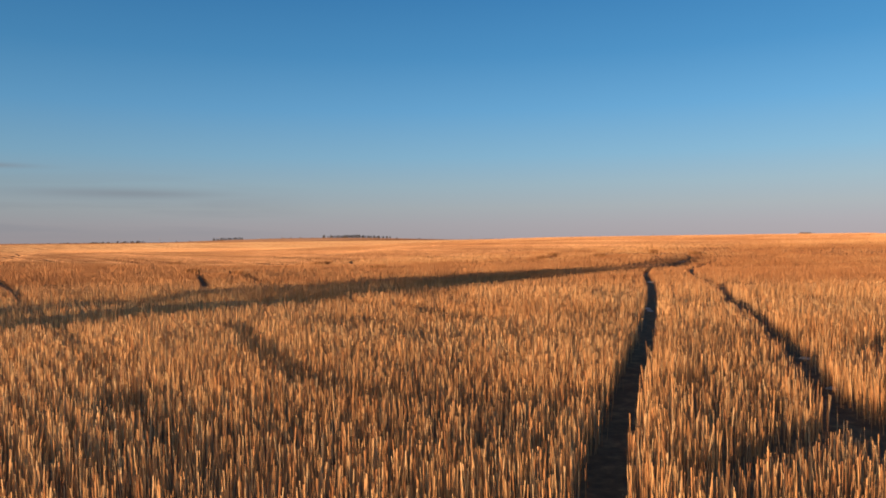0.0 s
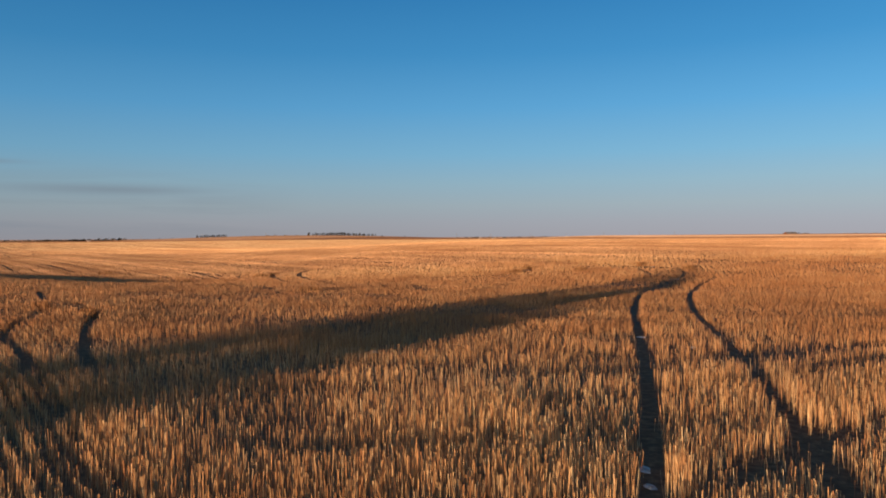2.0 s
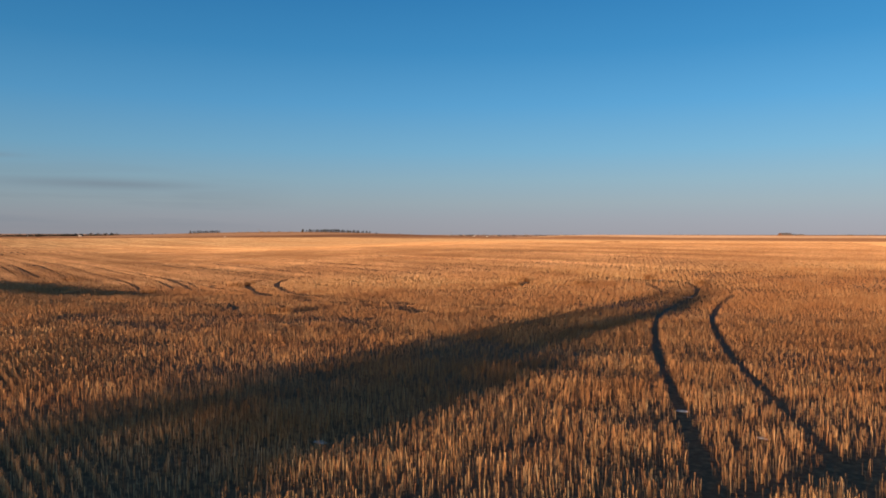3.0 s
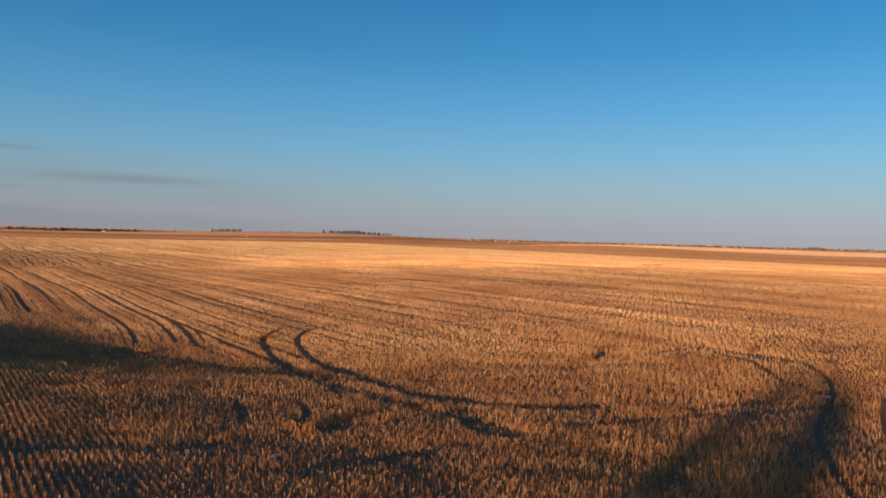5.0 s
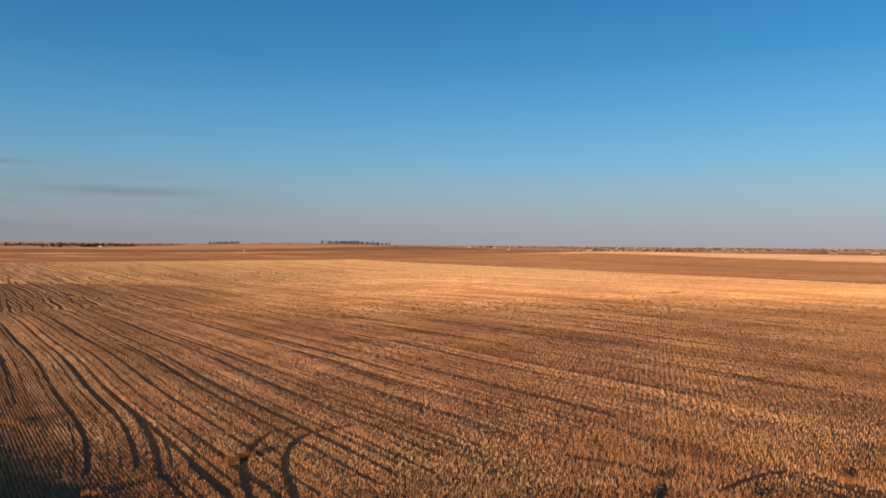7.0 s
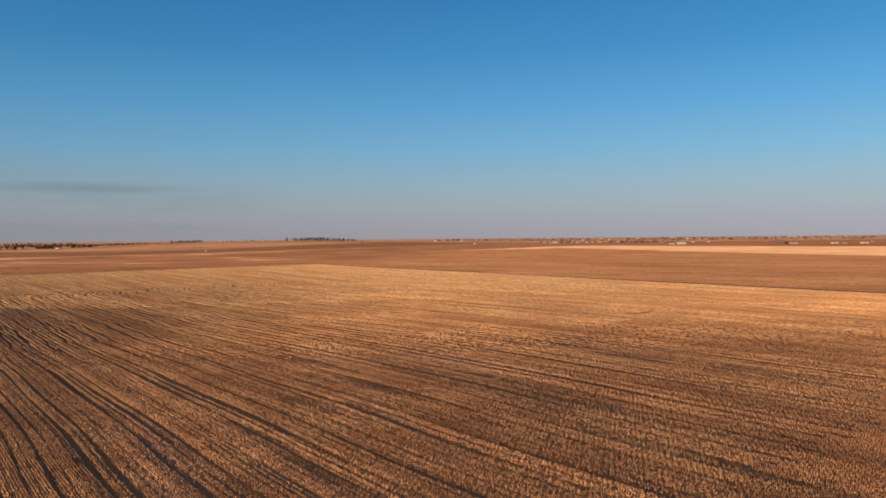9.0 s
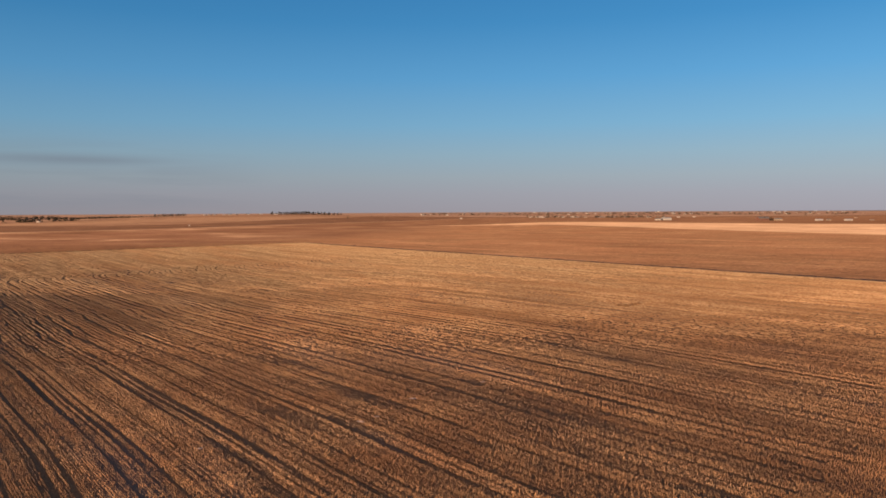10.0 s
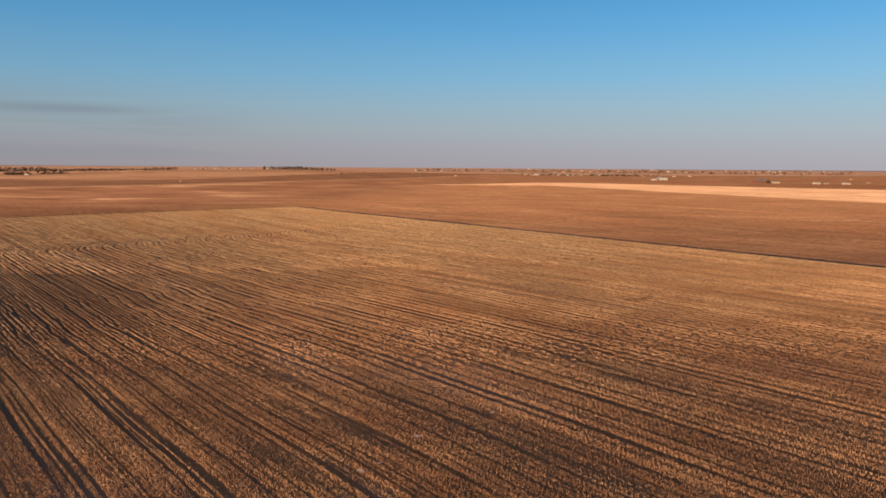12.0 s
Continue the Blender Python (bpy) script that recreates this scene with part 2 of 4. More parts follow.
def beyond(n, l, Y, edge, soft):
    """1 past a boundary, 0 before it."""
    k = n.new("ShaderNodeMapRange")
    k.inputs["From Min"].default_value, k.inputs["From Max"].default_value = -soft, soft
    l.new(calc(n, l, "SUBTRACT", Y, edge), k.inputs["Value"])
    return k.outputs[0]


LANE = [(-1100, 960), (-556, 1175), (-354, 1295), (-200, 1477), (13, 1773), (139, 2101), (400, 2700)]
DARK_END = [(-1500, 1850), (-789, 1640), (-560, 1520), (-400, 1560), (-299, 1740), (-135, 2059), (80, 2900)]


def farmland(n, l, co):
    sep = n.new("ShaderNodeSeparateXYZ")
    l.new(co, sep.inputs[0])
    X, Y = sep.outputs[0], sep.outputs[1]
    dist = n.new("ShaderNodeVectorMath")
    dist.operation = "DISTANCE"
    dist.inputs[1].default_value = (0, 75, 0)
    l.new(co, dist.inputs[0])
    warp = noise_node(n, l, co, 1.0, 3, 0.55, (0.0012, 0.003, 1), 0.25)
    r = calc(n, l, "ADD", dist.outputs["Value"], calc(n, l, "MULTIPLY", calc(n, l, "SUBTRACT", warp, 0.5), 900.0))
    # far fields in strips, with distance haze painted in as greyer tones farther out
    bands = ramp(n, l, calc(n, l, "DIVIDE", r, 5000.0), [
        (0.25, (0.143, 0.093, 0.069)), (0.33, (0.130, 0.083, 0.063)), (0.345, (0.165, 0.114, 0.086)), (0.40, (0.156, 0.106, 0.079)), (0.415, (0.117, 0.076, 0.059)), (0.47, (0.134, 0.087, 0.069)),
        (0.485, (0.174, 0.126, 0.098)), (0.54, (0.156, 0.108, 0.086)), (0.56, (0.117, 0.076, 0.061)), (0.63, (0.143, 0.096, 0.079)), (0.66, (0.174, 0.131, 0.112)), (0.72, (0.130, 0.087, 0.075)),
        (0.80, (0.152, 0.111, 0.098)), (0.95, (0.139, 0.101, 0.091))])
    # rough grazing between the stubble and the lane: rust, rose and tan
    streak = noise_node(n, l, co, 1.0, 4, 0.6, (0.006, 0.011, 1), 0.5)
    rough = ramp(n, l, streak, [(0.34, (0.086, 0.048, 0.031)), (0.47, (0.123, 0.070, 0.048)), (0.56, (0.143, 0.087, 0.063)), (0.64, (0.245, 0.178, 0.130))])
    rust = noise_node(n, l, co, 0.012, 4, 0.6)
    right = beyond(n, l, X, -170.0, 120.0)
    plain = ramp(n, l, rust, [(0.35, (0.093, 0.052, 0.035)), (0.65, (0.132, 0.079, 0.052))])
    rough = mix(n, l, calc(n, l, "MULTIPLY", right, 0.8), rough, plain)
    verge = calc(n, l, "SUBTRACT", 1.0, beyond(n, l, calc(n, l, "ADD", calc(n, l, "MULTIPLY", X, -RS), calc(n, l, "MULTIPLY", Y, RC)), FIELD_S + 55.0, 40.0))
    rough = mix(n, l, calc(n, l, "MULTIPLY", verge, 0.7), rough, (0.093, 0.051, 0.031))
    lane = along(n, l, X, LANE)
    base = mix(n, l, beyond(n, l, Y, lane, 5.0), rough, ramp(n, l, rust, [(0.35, (0.071, 0.041, 0.030)), (0.65, (0.098, 0.058, 0.041))]))
    base = mix(n, l, beyond(n, l, Y, along(n, l, X, DARK_END), 12.0), base, bands)
    verge_of_lane = calc(n, l, "LESS_THAN", calc(n, l, "ABSOLUTE", calc(n, l, "SUBTRACT", Y, lane)), 14.0)
    base = mix(n, l, calc(n, l, "MULTIPLY", verge_of_lane, 0.75), base, (0.217, 0.166, 0.131))
    # the fallow field past the edge on the right is more even
    fallow_right = calc(n, l, "MULTIPLY", side(n, l, X, Y, 120, 1500, -80, 660, 60), side(n, l, X, Y, 500, 790, 68, 1443, 3))
    lines = noise_node(n, l, co, 1.0, 5, 0.65, (0.05, 0.004, 1), -ROW)
    drill = noise_node(n, l, co, 1.0, 3, 0.7, (0.35, 0.006, 1), -ROW)
    fallow = ramp(n, l, lines, [(0.3, (0.108, 0.064, 0.041)), (0.5, (0.150, 0.092, 0.059)), (0.72, (0.190, 0.122, 0.079))])
    fallow = mix(n, l, ramp(n, l, drill, [(0.50, (0, 0, 0)), (0.64, (0.8, 0.8, 0.8))]), fallow, (0.255, 0.175, 0.112))
    fallow = mix(n, l, ramp(n, l, rust, [(0.42, (0.427, 0.450, 0.486)), (0.6, (0, 0, 0))]), fallow, (0.155, 0.082, 0.050))
    base = mix(n, l, fallow_right, base, fallow)
    pale = calc(n, l, "MULTIPLY", side(n, l, X, Y, 68, 1443, 500, 790), side(n, l, X, Y, 672, 1028, 60, 1458))
    pale_tone = ramp(n, l, lines, [(0.35, (0.288, 0.206, 0.147)), (0.6, (0.339, 0.256, 0.191))])
    base = mix(n, l, pale, base, pale_tone)
    mottle = noise_node(n, l, co, 1.0, 6, 0.75, (0.012, 0.03, 1), 0.2)
    return mix(n, l, 1.0, base, ramp(n, l, mottle, [(0.35, (0.76, 0.685, 0.68)), (0.65, (1.19, 1.105, 1.10))]), "MULTIPLY"), X, Y


ground_mat, n, l, b = material("plains_ground", 0.95)
co = coords(n)
base, X, Y = farmland(n, l, co)
litter = noise_node(n, l, co, 5.0, 5, 0.7)
damp = noise_node(n, l, co, 1.0, 4, 0.6, (0.03, 0.012, 1), -ROW)
near_soil = ramp(n, l, litter, [(0.3, (0.080, 0.044, 0.024)), (0.52, (0.165, 0.090, 0.046)), (0.8, (0.36, 0.21, 0.10))])
near_soil = mix(n, l, ramp(n, l, damp, [(0.5, (0, 0, 0)), (0.7, (0.8, 0.8, 0.8))]), near_soil, (0.12, 0.10, 0.10))
ex, ey = to_xy(FIELD_S, FIELD_W)
fx, fy = to_xy(-600, FIELD_W)
gx, gy = to_xy(FIELD_S, -900)
inside = calc(n, l, "MULTIPLY", side(n, l, X, Y, fx, fy, ex, ey, 0.5), side(n, l, X, Y, ex, ey, gx, gy, 0.5))
base = mix(n, l, inside, base, near_soil)
l.new(base, b.inputs["Base Color"])
bump(n, l, b, litter, 0.5, 0.05)

# dry grass and fallow growth on that farmland
dry_grass, n, l, b = material("dry_growth", 0.8)
co = coords(n)
base, X, Y = farmland(n, l, co)
tone = n.new("ShaderNodeNewGeometry").outputs["Random Per Island"]
base = mix(n, l, 1.0, base, ramp(n, l, tone, [(0.0, (0.88, 0.87, 0.86)), (1.0, (1.08, 1.08, 1.08))]), "MULTIPLY")
l.new(base, b.inputs["Base Color"])

snow, n, l, b = material("old_snow", 0.6)
co = coords(n)
l.new(ramp(n, l, noise_node(n, l, co, 7.0, 4, 0.7), [(0.35, (0.22, 0.19, 0.17)), (0.62, (0.62, 0.63, 0.66))]), b.inputs["Base Color"])


# ---------------------------------------------------------------- the ground, one sheet to the horizon
def quads(name, verts, faces, mat, smooth=False):
    me = bpy.data.meshes.new(name)
    me.vertices.add(len(verts))
    me.vertices.foreach_set("co", np.asarray(verts, np.float32).ravel())
    faces = np.asarray(faces, np.int32)
    me.loops.add(faces.size)
    me.loops.foreach_set("vertex_index", faces.ravel())
    me.polygons.add(len(faces))
    me.polygons.foreach_set("loop_start", np.arange(0, faces.size, faces.shape[1], dtype=np.int32))
    me.polygons.foreach_set("use_smooth", np.full(len(faces), smooth))
    me.materials.append(mat)
    me.update(calc_edges=True)
    return me


def grid_mesh(name, xs, ys, mat):
    gx_, gy_ = np.meshgrid(xs, ys)
    verts = np.stack([gx_, gy_, land(gx_, gy_)], -1).reshape(-1, 3)
    a = (np.arange(len(ys) - 1)[:, None] * len(xs) + np.arange(len(xs) - 1)).ravel()
    return quads(name, verts, np.stack([a, a + 1, a + 1 + len(xs), a + len(xs)], -1), mat, True)


far_out = np.geomspace(150, 4950, 70)[1:] 
xs = np.concatenate([-far_out[::-1], np.arange(-150, 151, 2.0), far_out])
ys = np.concatenate([-far_out[::-1][:], np.arange(-150, 260, 2.0), np.geomspace(260, 4950, 92)])
ground = tagged(new("ground", grid_mesh("ground", xs, ys, ground_mat)), "brown soil plain with old stubble and distant fields", "ground", kind="structure")

# ---------------------------------------------------------------- wheel tracks through the stubble
# bends of the turning tracks, as x, y along each
TURNS = {
    "pair": [((2.6, 9.5), (3.4, 12.6), (4.8, 16.9), (6.5, 22.4), (7.8, 26.9), (9.2, 31.7), (11.1, 38.5), (12.9, 45.7), (14.2, 51.0), (16.3, 58.2), (18.2, 64.3), (20.6, 71.2),
              (23.0, 76.2), (24.4, 78.3), (26.8, 81.8), (28.9, 86.2), (29.7, 89.8), (29.7, 92.1)),
             ((5.4, 10.5), (5.9, 12.6), (6.7, 15.3), (7.6, 17.8), (9.6, 24.0), (10.9, 28.5), (13.0, 35.5), (14.5, 40.8), (16.3, 48.0), (17.8, 53.2), (19.6, 58.6), (21.4, 64.0),
              (23.4, 69.4), (26.6, 76.5), (30.1, 82.0))],
    "spur": [((24.6, 95.8), (26.0, 93.5), (26.3, 90.6), (25.7, 87.1), (26.2, 84.6), (26.9, 82.9))],
    "hooks": [((-10.6, 112.2), (-13.2, 111.1), (-14.0, 108.6), (-13.9, 104.5), (-13.0, 100.7), (-11.5, 96.6), (-10.0, 92.7), (-8.3, 89.2)),
              ((-6.6, 112.4), (-9.6, 110.9), (-10.6, 108.9), (-10.9, 105.3), (-10.2, 101.5), (-8.7, 96.8), (-6.7, 91.5), (-4.8, 88.6))],
    "loops": [((29.7, 92.1), (28.1, 94.7), (26.4, 96.5), (24.5, 98.5), (21.6, 97.0), (19.0, 95.0)), ((27.8, 93.4), (27.0, 94.8), (25.4, 96.4), (23.8, 97.6)),
              ((10.2, 102.2), (12.4, 100.9), (14.8, 99.7), (15.8, 96.8), (14.9, 93.8), (12.9, 92.1))],
    "left": [((-4.6, 37.6), (-6.2, 40.6), (-8.6, 45.8), (-9.6, 48.6), (-10.4, 51.2), (-12.2, 53.8), (-14.5, 57.1), (-18.0, 60.4), (-22.5, 69.0)),
             ((-29.8, 72.1), (-19.7, 57.3), (-13.7, 48.2), (-10.7, 43.6), (-7.9, 40.2), (-5.6, 36.4)),
             ((-14.2, 53.5), (-12.6, 49.2), (-11.2, 45.2), (-10.2, 42.8), (-9.0, 38.9)),
             ((-8.9, 77.4), (-8.3, 76.1), (-7.5, 74.2), (-7.1, 72.3)), ((-5.5, 77.4), (-4.7, 76.0), (-4.2, 74.4), (-4.2, 72.0), (-4.6, 70.4)),
             ((-26.0, 51.0), (-22.0, 45.1), (-14.0, 33.0))],
}
SUNK = {"pair": 0.205, "spur": 0.22, "hooks": 0.33, "loops": 0.24, "left": 0.22}
# straight passes of the harvester, by their distance across the rows
PASSES = [33.0, 36.3, 40.2, 43.6, 45.2, 47.5, 49.8, 53.7, 55.6, 60.3, 62.5, 63.9, 67.6, 71.5, 73.0, 74.3, 77.8, 80.6, 85.8, 89.1, 90.8, 95.9]
_rng = np.random.default_rng(7)
_w = 98.7
while _w < FIELD_W - 6:
    PASSES += [_w + _rng.normal(0, 0.15), _w + 2.35 + _rng.normal(0, 0.15), _w + 4.7 + _rng.normal(0, 0.2)]
    _w += 7.1
_w = 26.2
while _w > -420:
    PASSES += [_w + _rng.normal(0, 0.15), _w + 2.4 + _rng.normal(0, 0.15)]
    _w -= 7.1
broad = len(PASSES)
PASSES += list(np.arange(31.0, FIELD_W - 4, 1.18) + _rng.normal(0, 0.25, len(np.arange(31.0, FIELD_W - 4, 1.18))))
PASS_WIDTH = np.concatenate([0.18 + 0.22 * _rng.random(broad) ** 2, _rng.uniform(0.05, 0.145, len(PASSES) - broad)])
PASSES = np.array(PASSES)
PASS_WIDTH = PASS_WIDTH[np.argsort(PASSES)]
PASSES = np.sort(PASSES)
for heavy in (33.0, 36.3, 40.2, 43.6, 49.8, 53.7, 60.3, 63.9, 71.5, 73.0, 74.3):
    PASS_WIDTH[np.argmin(np.abs(PASSES - heavy))] = 0.27


def wander(s, w):
    """How far the driver strayed from the straight line."""
    return 0.35 * np.sin(s / 23.0 + 0.6) + 0.18 * np.sin(s / 8.3 + w * 0.05) + 1.0 * np.exp(-((s - 268) / 7) ** 2) - 0.8 * np.exp(-((s - 232) / 6) ** 2) + 5.0 * np.clip((s - 383) / 18, 0, 2) ** 2 - 1.8 * np.clip((118 - s) / 20, 0, 1.2) ** 2 * (w < 44.8)


def smooth_line(points, times=3):
    p = np.array(points, float)
    for _ in range(times):
        q = np.empty((2 * len(p) - 2 + 2, 2))
        q[0], q[-1] = p[0], p[-1]
        q[1:-1:2] = 0.75 * p[:-1] + 0.25 * p[1:]
        q[2:-1:2] = 0.25 * p[:-1] + 0.75 * p[1:]
        p = q
    return p


TURN_LINES = [(smooth_line(line), SUNK[kind]) for kind, lines in TURNS.items() for line in lines]


def pass_start(w):
    """How far along the rows the harvester's straight passes begin."""
    return np.where(w < 38, 126.0, np.where(w < 44.4, 97.0, np.where(w < 47, 84.0, 82.0))) + 1.5 * np.sin(w * 1.7)


def clearance(x, y, least=0.0):
    """Distance from the nearest track's edge, below nought inside a track, of those passes that are wide enough."""
    best = np.full(x.shape, 9.0)
    for line, half in TURN_LINES:
        lo, hi = line.min(0) - 1.2, line.max(0) + 1.2
        idx = np.nonzero((x > lo[0]) & (x < hi[0]) & (y > lo[1]) & (y < hi[1]))[0]
        if not len(idx):
            continue
        px, py = x[idx], y[idx]
        d = np.full(len(idx), 9.0)
        for a, c in zip(line[:-1], line[1:]):
            e = c - a
            k = np.clip(((px - a[0]) * e[0] + (py - a[1]) * e[1]) / max(e @ e, 1e-9), 0, 1)
            d = np.minimum(d, np.hypot(px - a[0] - k * e[0], py - a[1] - k * e[1]))
        best[idx] = np.minimum(best[idx], d - half)
    s, w = to_sw(x, y)
    w = w - wander(s, w)
    passes, widths = PASSES[PASS_WIDTH > least], PASS_WIDTH[PASS_WIDTH > least]
    k = np.clip(np.searchsorted(passes, w), 1, len(passes) - 1)
    worn = (1.30 - 0.35 * step(170, 300, s) + 0.35 * step(370, 400, s)) * (0.72 + 0.42 * np.sin(s / 14.0 + w * 0.9) * np.sin(s / 37.0 + w * 0.31))
    d = np.minimum(np.abs(w - passes[k - 1]) - widths[k - 1] * worn, np.abs(w - passes[k]) - widths[k] * worn)
    return np.minimum(best, np.where((s > pass_start(w)) & (s < HEADLAND_S), d, 9.0))


# ---------------------------------------------------------------- standing stubble, stalk by stalk
def half_width(y):
    return np.where(y < 48, 0.63 * (y - 4) + 3, np.where(y < 105, 0.57 * (y - 5) + 5, 0.50 * (y - 5) + 12))


def grain(u, v, seed):
    """Smooth noise from -1 to 1 with features about one unit across."""
    iu, iv = np.floor(u), np.floor(v)
    fu, fv = u - iu, v - iv
    fu, fv = fu * fu * (3 - 2 * fu), fv * fv * (3 - 2 * fv)

    def corner(a, c):
        k = np.sin(a * 127.1 + c * 311.7 + seed * 74.7) * 43758.5453
        return 2 * (k - np.floor(k)) - 1

    low = corner(iu, iv) * (1 - fu) + corner(iu + 1, iv) * fu
    high = corner(iu, iv + 1) * (1 - fu) + corner(iu + 1, iv + 1) * fu
    return low * (1 - fv) + high * fv


def hollows(x, y):
    """Strips where the crop stood thin, from 0 to 1, drawn out along the rows."""
    s, w = to_sw(x, y)
    f = 0.8 * grain(s / 60, w / 11, 1) + 0.6 * grain(s / 40, w / 3.0, 2) + 0.5 * grain(s / 22, w / 1.1, 3)
    return step(0.15, 1.0, f) * (0.5 * step(30, 44, y) + 0.5 * step(70, 110, y))


# places where bare, frosty soil shows through thin straw, as x, y, half length along the rows and half width across them
BARE = ((15.4, 170.7, 9, 1.0), (11.9, 145.9, 5, 0.8), (-4.6, 171.6, 16, 1.6), (-8.1, 156.9, 12, 1.5), (-6.5, 132.1, 9, 1.0), (-1.6, 154.0, 8, 1.3), (-15.8, 147.2, 10, 0.9), (-18.4, 197.9, 18, 1.8),
        (-12.5, 179.0, 9, 1.2), (-12.7, 161.9, 9, 1.2), (27.2, 150.9, 6, 0.8), (40.8, 182.9, 10, 1.0), (60.0, 207.0, 9, 1.0), (33.1, 198.1, 12, 1.1), (59.7, 176.2, 7, 0.8), (72.4, 183.9, 8, 0.8),
        (-38.0, 184.0, 12, 1.0), (35.1, 124.2, 6, 0.7))


def bare(x, y):
    """How thin the straw stands in those places, from 0 to 1."""
    s, w = to_sw(x, y)
    out = np.zeros(x.shape)
    for bx, by, long, wide in BARE:
        bs, bw = to_sw(bx, by)
        k = np.nonzero((np.abs(s - bs) < 1.8 * long) & (np.abs(w - bw) < 1.8 * wide))[0]
        d = np.hypot((s[k] - bs) / long, (w[k] - bw) / wide)
        out[k] = np.maximum(out[k], step(1.3, 0.35, d + 0.45 * grain(s[k] / 3.0, w[k] / 0.6, 8)))
    return out


def patches(x, y):
    """Broad unevenness of the stand, from -1 to 1."""
    near = 1 + 0.5 * step(60, 35, y) - 0.65 * step(80, 125, y)
    return near * (0.65 * grain(x / 5.5, y / 4.2, 4) + 0.55 * grain(x / 2.0, y / 1.6, 5)) - 0.45 * hollows(x, y)


# bands where the straw was driven over and lies broken: the line, half its width and how thoroughly
TRODDEN = [(smooth_line(line), half, much) for line, half, much in (
    (((-10.0, 92.7), (-8.3, 89.2), (-6.0, 84.4), (-3.7, 81.6), (-1.5, 79.6), (0.5, 77.1), (2.2, 76.0), (6.0, 72.0)), 1.0, 0.75),
    (((-6.7, 91.5), (-4.8, 88.6), (-2.9, 85.8), (-0.9, 83.2), (0.9, 80.8), (3.0, 79.4), (8.8, 77.7), (11.9, 79.2)), 0.7, 0.7),
    (((-4.3, 70.6), (-2.2, 71.9), (-0.4, 73.3), (1.6, 75.3), (4.2, 77.0)), 0.5, 0.65), (((-14.9, 65.8), (-11.9, 66.5), (-8.6, 67.1), (-6.0, 68.9)), 0.6, 0.5),
    (((5.6, 91.2), (10.6, 90.1), (14.5, 90.5), (19.9, 91.4), (21.1, 93.9)), 0.6, 0.5), (((16.8, 78.7), (19.9, 80.2), (23.8, 81.8), (27.1, 83.1)), 0.35, 0.7),
    (((9.6, 74.0), (13.9, 76.0), (18.3, 77.8), (24.0, 79.3), (26.6, 80.2)), 0.4, 0.7), (((-3.7, 64.5), (-1.3, 65.8), (2.2, 68.5), (4.8, 70.5)), 0.7, 0.4),
    (((-25.2, 97.6), (-16.6, 91.8), (-10.6, 87.1)), 0.6, 0.4),
    # strips that cross the wheel tracks
    (((22.1, 46.5), (20.4, 46.0), (17.8, 45.0), (15.4, 44.0), (12.8, 42.6), (10.3, 41.8), (8.5, 41.0), (6.6, 38.9)), 0.30, 0.6),
    (((19.5, 40.6), (17.7, 39.6), (15.6, 39.0), (13.6, 38.1), (11.0, 36.4), (9.6, 35.7), (8.2, 35.1), (6.2, 33.9)), 0.36, 0.7),
    (((17.5, 37.2), (15.6, 36.2), (14.2, 35.3), (13.1, 34.5), (11.5, 33.7), (10.4, 33.1), (8.4, 32.1), (7.1, 31.6)), 0.36, 0.7),
    (((17.0, 32.7), (14.6, 31.3), (12.3, 30.0), (8.7, 26.9), (6.8, 25.2), (5.2, 24.1), (3.5, 23.5), (2.2, 23.4)), 0.36, 0.7),
    (((13.0, 27.2), (11.2, 25.9), (9.5, 24.7), (8.0, 24.0), (6.6, 23.0)), 0.3, 0.8), (((10.6, 19.7), (9.2, 18.5), (7.7, 17.1), (6.2, 16.1), (4.8, 14.9)), 0.22, 0.7),
    (((7.2, 13.8), (5.8, 12.8), (4.6, 12.0), (3.8, 11.4)), 0.24, 0.7), (((3.6, 14.0), (2.5, 13.5), (1.2, 14.2), (0.0, 15.0), (-1.0, 17.6), (-2.7, 21.6)), 0.26, 0.45),
    (((-4.6, 34.8), (-2.4, 31.0), (0.0, 27.1), (1.4, 25.0), (2.7, 22.7)), 0.34, 0.45), (((-14.0, 33.0), (-11.7, 29.5), (-7.0, 22.2), (-2.9, 15.9), (-1.6, 13.7), (-0.7, 12.4)), 0.22, 0.3),
    (((-2.7, 28.2), (-4.4, 26.4), (-6.0, 26.5)), 0.3, 0.5), (((1.6, 28.8), (4.0, 28.4), (6.0, 29.0)), 0.3, 0.6))]


def trodden(x, y):
    """How far the straw is trodden down, from 0 to 1."""
    out = np.zeros(x.shape)
    for line, half, much in TRODDEN:
        lo, hi = line.min(0) - 2.5, line.max(0) + 2.5
        idx = np.nonzero((x > lo[0]) & (x < hi[0]) & (y > lo[1]) & (y < hi[1]))[0]
        if not len(idx):
            continue
        px, py = x[idx], y[idx]
        d = np.full(len(idx), 9.0)
        for a, c in zip(line[:-1], line[1:]):
            e = c - a
            k = np.clip(((px - a[0]) * e[0] + (py - a[1]) * e[1]) / max(e @ e, 1e-9), 0, 1)
            d = np.minimum(d, np.hypot(px - a[0] - k * e[0], py - a[1] - k * e[1]))
        out[idx] = np.maximum(out[idx], much * step(1.25 * half, 0.5 * half, d + 0.7 * half * grain(px / 0.8, py / 0.8, 6)))
    return out


